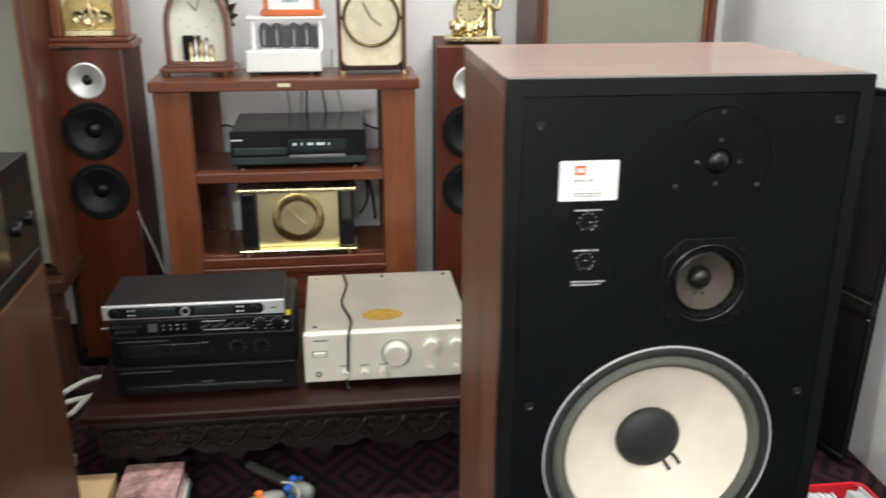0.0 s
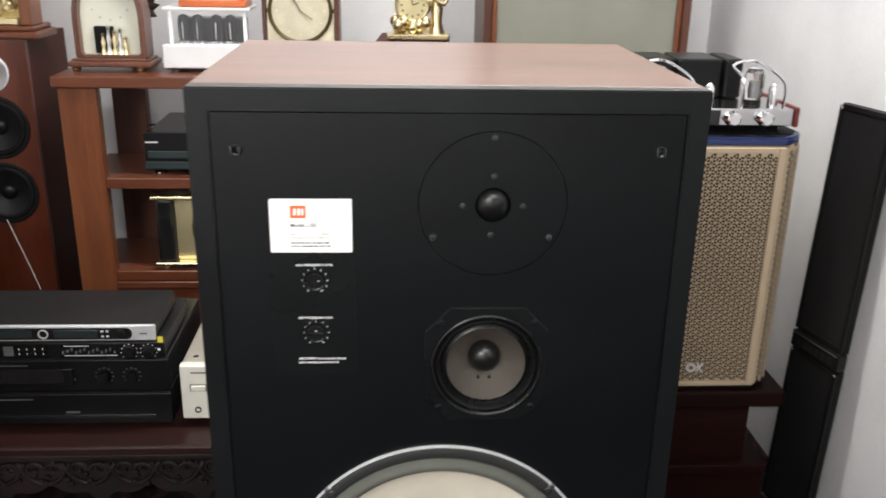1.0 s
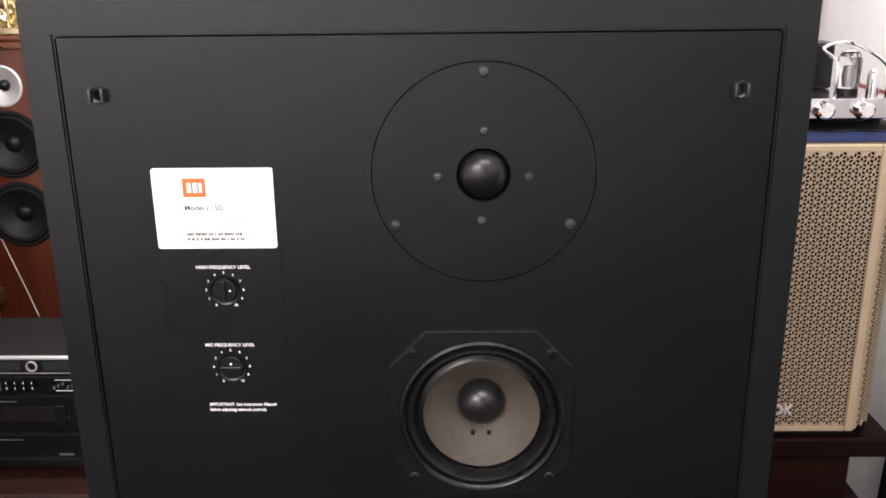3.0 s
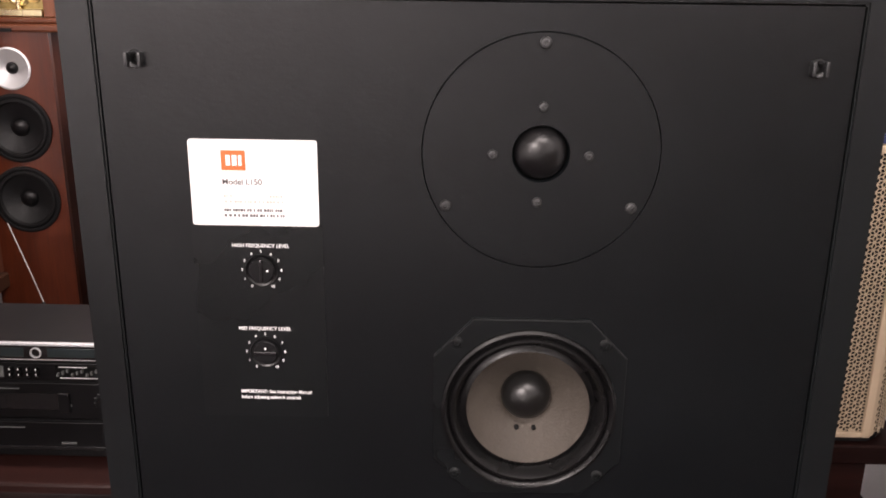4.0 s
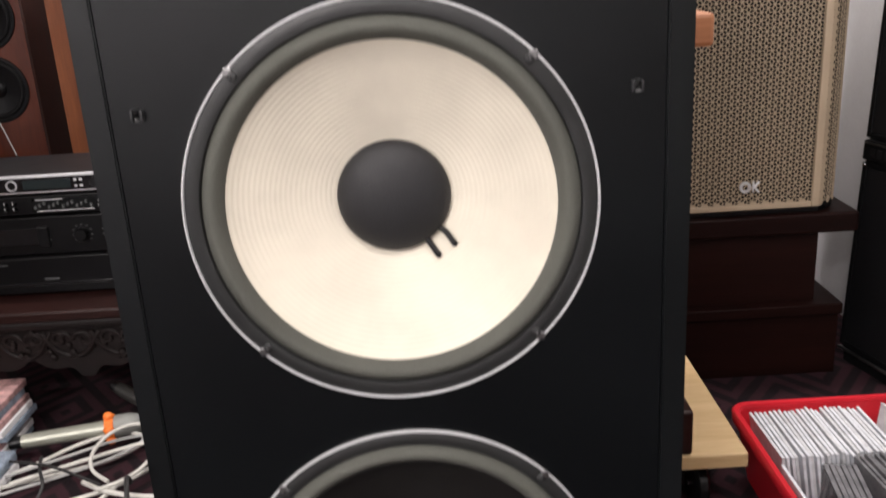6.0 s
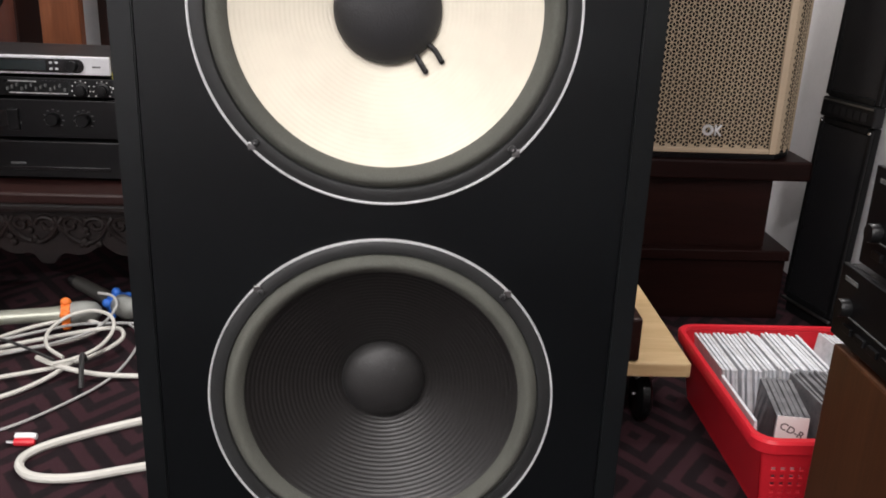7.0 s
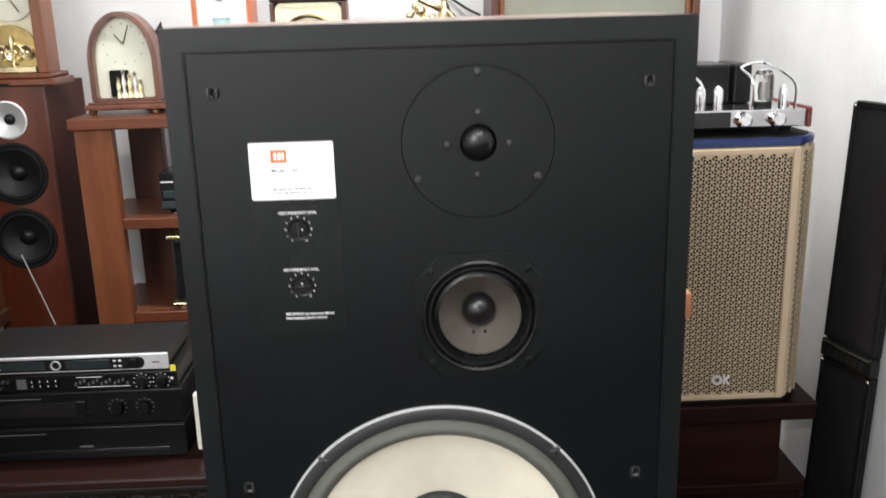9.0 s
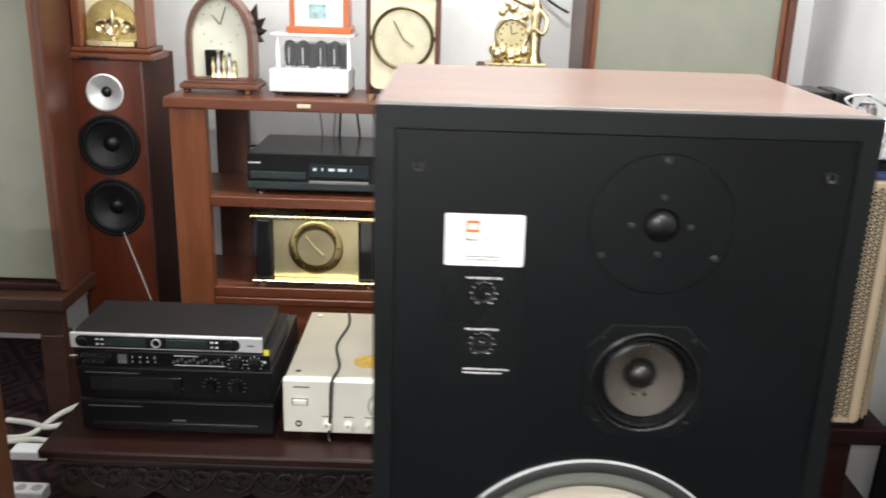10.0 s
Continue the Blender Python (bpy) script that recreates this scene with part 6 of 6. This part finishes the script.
microphone(-0.812, 0.868, 0.031, 13, RUBBER_ORANGE, MIC_GREY, "grey-green microphone with an orange rubber ring on the carpet")
microphone(-0.690, 1.075, 0.031, -43, RUBBER_BLUE, paint("dark_grey_body", (0.07, 0.07, 0.065), 0.35, 0.3, var=0.2), "dark microphone with a blue rubber ring under the bench")


def cable(points, r, mat, label):
    return solid("cable", tube(points, r, None, 8, 5), mat, label, "cable", "loose cables", at=(points[0][0], points[0][1], 0), smooth=True)


cable([(-0.95, 0.70, 0.006), (-0.80, 0.785, 0.010), (-0.70, 0.865, 0.020), (-0.635, 0.895, 0.022), (-0.590, 0.892, 0.018), (-0.580, 0.862, 0.014), (-0.625, 0.820, 0.010), (-0.70, 0.785, 0.008), (-0.82, 0.735, 0.008), (-0.97, 0.66, 0.006)], 0.0038, CABLE_WHITE, "white cable folded back on itself on the carpet")
cable([(-0.96, 0.675, 0.006), (-0.82, 0.755, 0.016), (-0.71, 0.815, 0.022), (-0.625, 0.862, 0.026), (-0.560, 0.900, 0.014), (-0.50, 0.915, 0.007), (-0.45, 0.905, 0.006)], 0.0030, CABLE_GREY, "grey lead running beside the folded cable")
cable([(-0.93, 0.645, 0.006), (-0.80, 0.705, 0.014), (-0.70, 0.752, 0.018), (-0.62, 0.800, 0.022), (-0.575, 0.850, 0.026), (-0.555, 0.905, 0.045), (-0.570, 0.935, 0.058), (-0.600, 0.940, 0.062)], 0.0028, CABLE_GREY, "grey lead rising over the microphone")
cable([(-0.92, 0.605, 0.006), (-0.78, 0.640, 0.008), (-0.674, 0.676, 0.010), (-0.585, 0.716, 0.014), (-0.535, 0.755, 0.022), (-0.512, 0.800, 0.028), (-0.530, 0.840, 0.030), (-0.575, 0.842, 0.026), (-0.66, 0.800, 0.024), (-0.78, 0.735, 0.020)], 0.0040, CABLE_WHITE, "thick white cable looped over the leads")
cable([(-0.84, 0.540, 0.006), (-0.72, 0.572, 0.006), (-0.650, 0.612, 0.007), (-0.605, 0.668, 0.010), (-0.575, 0.715, 0.020)], 0.0042, CABLE_WHITE, "white cable branching from the bundle")
cable([(-0.76, 0.465, 0.004), (-0.66, 0.487, 0.004), (-0.607, 0.512, 0.004), (-0.546, 0.588, 0.005), (-0.500, 0.676, 0.006), (-0.487, 0.780, 0.008), (-0.500, 0.862, 0.010), (-0.530, 0.900, 0.012)], 0.0024, CABLE_GREY, "thin grey lead curving round the bundle")
cable([(-0.640, 0.722, 0.024), (-0.585, 0.690, 0.022), (-0.52, 0.684, 0.012), (-0.446, 0.689, 0.007), (-0.34, 0.690, 0.006), (-0.22, 0.70, 0.006)], 0.0045, CABLE_WHITE, "white cable leading under the loudspeaker")
cable([(-0.585, 0.700, 0.036), (-0.625, 0.735, 0.040), (-0.643, 0.790, 0.044), (-0.630, 0.850, 0.048), (-0.592, 0.878, 0.050), (-0.550, 0.858, 0.048), (-0.528, 0.800, 0.044), (-0.535, 0.740, 0.038), (-0.565, 0.706, 0.032), (-0.600, 0.690, 0.028)], 0.0034, CABLE_WHITE, "white cable ring lying over the bundle")
cable([(-0.745, 0.800, 0.034), (-0.728, 0.752, 0.038), (-0.705, 0.705, 0.030), (-0.712, 0.655, 0.006)], 0.0032, CABLE_BLACK, "black tie round the leads")
cable([(-0.20, 0.60, 0.007), (-0.32, 0.575, 0.007), (-0.40, 0.535, 0.007), (-0.47, 0.495, 0.007), (-0.53, 0.45, 0.007), (-0.545, 0.41, 0.007), (-0.515, 0.375, 0.007), (-0.45, 0.372, 0.007), (-0.355, 0.405, 0.007), (-0.22, 0.44, 0.007)], 0.0068, CABLE_WHITE, "thick cream cable bent round on the carpet")
cable([(-0.545, 0.70, 0.03), (-0.548, 0.695, 0.045), (-0.54, 0.665, 0.04), (-0.535, 0.64, 0.008)], 0.0045, CABLE_BLACK, "black tie round the cable coil")
cable([(-0.80, 0.79, 0.035), (-0.70, 0.745, 0.045), (-0.60, 0.70, 0.03)], 0.0026, CABLE_BLACK, "thin black lead over the coil")
for pts in ([(-1.45, 1.54, 0.01), (-1.37, 1.51, 0.02), (-1.30, 1.47, 0.03), (-1.24, 1.50, 0.03), (-1.17, 1.56, 0.012)],
            [(-1.46, 1.44, 0.01), (-1.35, 1.45, 0.012), (-1.28, 1.53, 0.045), (-1.20, 1.60, 0.05), (-1.10, 1.62, 0.012)],
            [(-1.44, 1.40, 0.01), (-1.33, 1.43, 0.012), (-1.25, 1.42, 0.02), (-1.20, 1.50, 0.04), (-1.12, 1.56, 0.012)]):
    cable(pts, 0.0085, CABLE_WHITE, "thick white cable on the carpet behind the bench end")
ad = thing("mains_adaptor", (-1.29, 1.355, 0), "white plastic mains adaptor on the carpet behind the bench", "adaptor")
part("block", box(-1.345, -1.245, 1.335, 1.385, 0.001, 0.030, 0.005), WHITE, ad)
part("red_switch", box(-1.262, -1.248, 1.338, 1.352, 0.0305, 0.034, 0.001), RED, ad, "red switch")
ps = thing("power_strip", (-1.23, 1.16, 0), "white plastic extension lead block on the carpet", "power strip")
part("block", box(-1.29, -1.165, 1.135, 1.185, 0.001, 0.034, 0.004), WHITE, ps)
for k in range(3):
    part("socket", lathe([(0.014, 0), (0.013, 0.001), (0, 0.0005)], (-1.268 + 0.04 * k, 1.16, 0.034), "z", 14), CABLE_GREY, ps)
pg = thing("audio_plug", (-0.555, 0.47, 0), "red and white audio plug on the carpet", "plug")
part("red_sleeve", lathe([(0, 0), (0.006, 0), (0.0065, 0.022), (0.0045, 0.03), (0, 0.03)], (-0.575, 0.466, 0.0068), "x", 14), RED, pg, "red sleeve", True)
part("white_sleeve", lathe([(0, 0), (0.006, 0), (0.0065, 0.024), (0.0045, 0.032), (0, 0.032)], (-0.580, 0.482, 0.0068), "x", 14), WHITE, pg, "white sleeve", True)
part("pin", lathe([(0, -0.012), (0.003, -0.012), (0.003, 0), (0, 0)], (-0.575, 0.466, 0.0068), "x", 10), CHROME, pg)

random.seed(4)
z = 0.001
for i in range(8):
    m = (PAPER_BLUE, WHITE, PAPER_PRINT)[i % 3] if i < 7 else PAPER_PRINT
    dx, dy = random.uniform(-0.008, 0.008), random.uniform(-0.008, 0.008)
    solid("disc_sleeve", box(-0.976 + dx, -0.834 + dx, 0.840 + dy, 0.977 + dy, z, z + 0.0135, 0.0015), m, "glossy printed disc sleeve in a pile on the carpet", "disc sleeve", "pile of sleeves", at=(-0.905 + dx, 0.908 + dy, z))
    z += 0.0140
for i in range(2):
    solid("paper_packet", box(-0.930, -0.800, 0.69, 0.82, 0.001 + 0.021 * i, 0.021 + 0.021 * i, 0.004), (WHITE, PAPER_BLUE)[i], "pale paper packet on the carpet", "packet", "packets", at=(-0.87, 0.75, 0.001 + 0.021 * i))
solid("card_box", box(-1.135, -1.005, 0.83, 0.975, 0.001, 0.098, 0.003), KRAFT, "brown cardboard box beside the disc sleeves", "box", at=(-1.07, 0.90, 0.001))
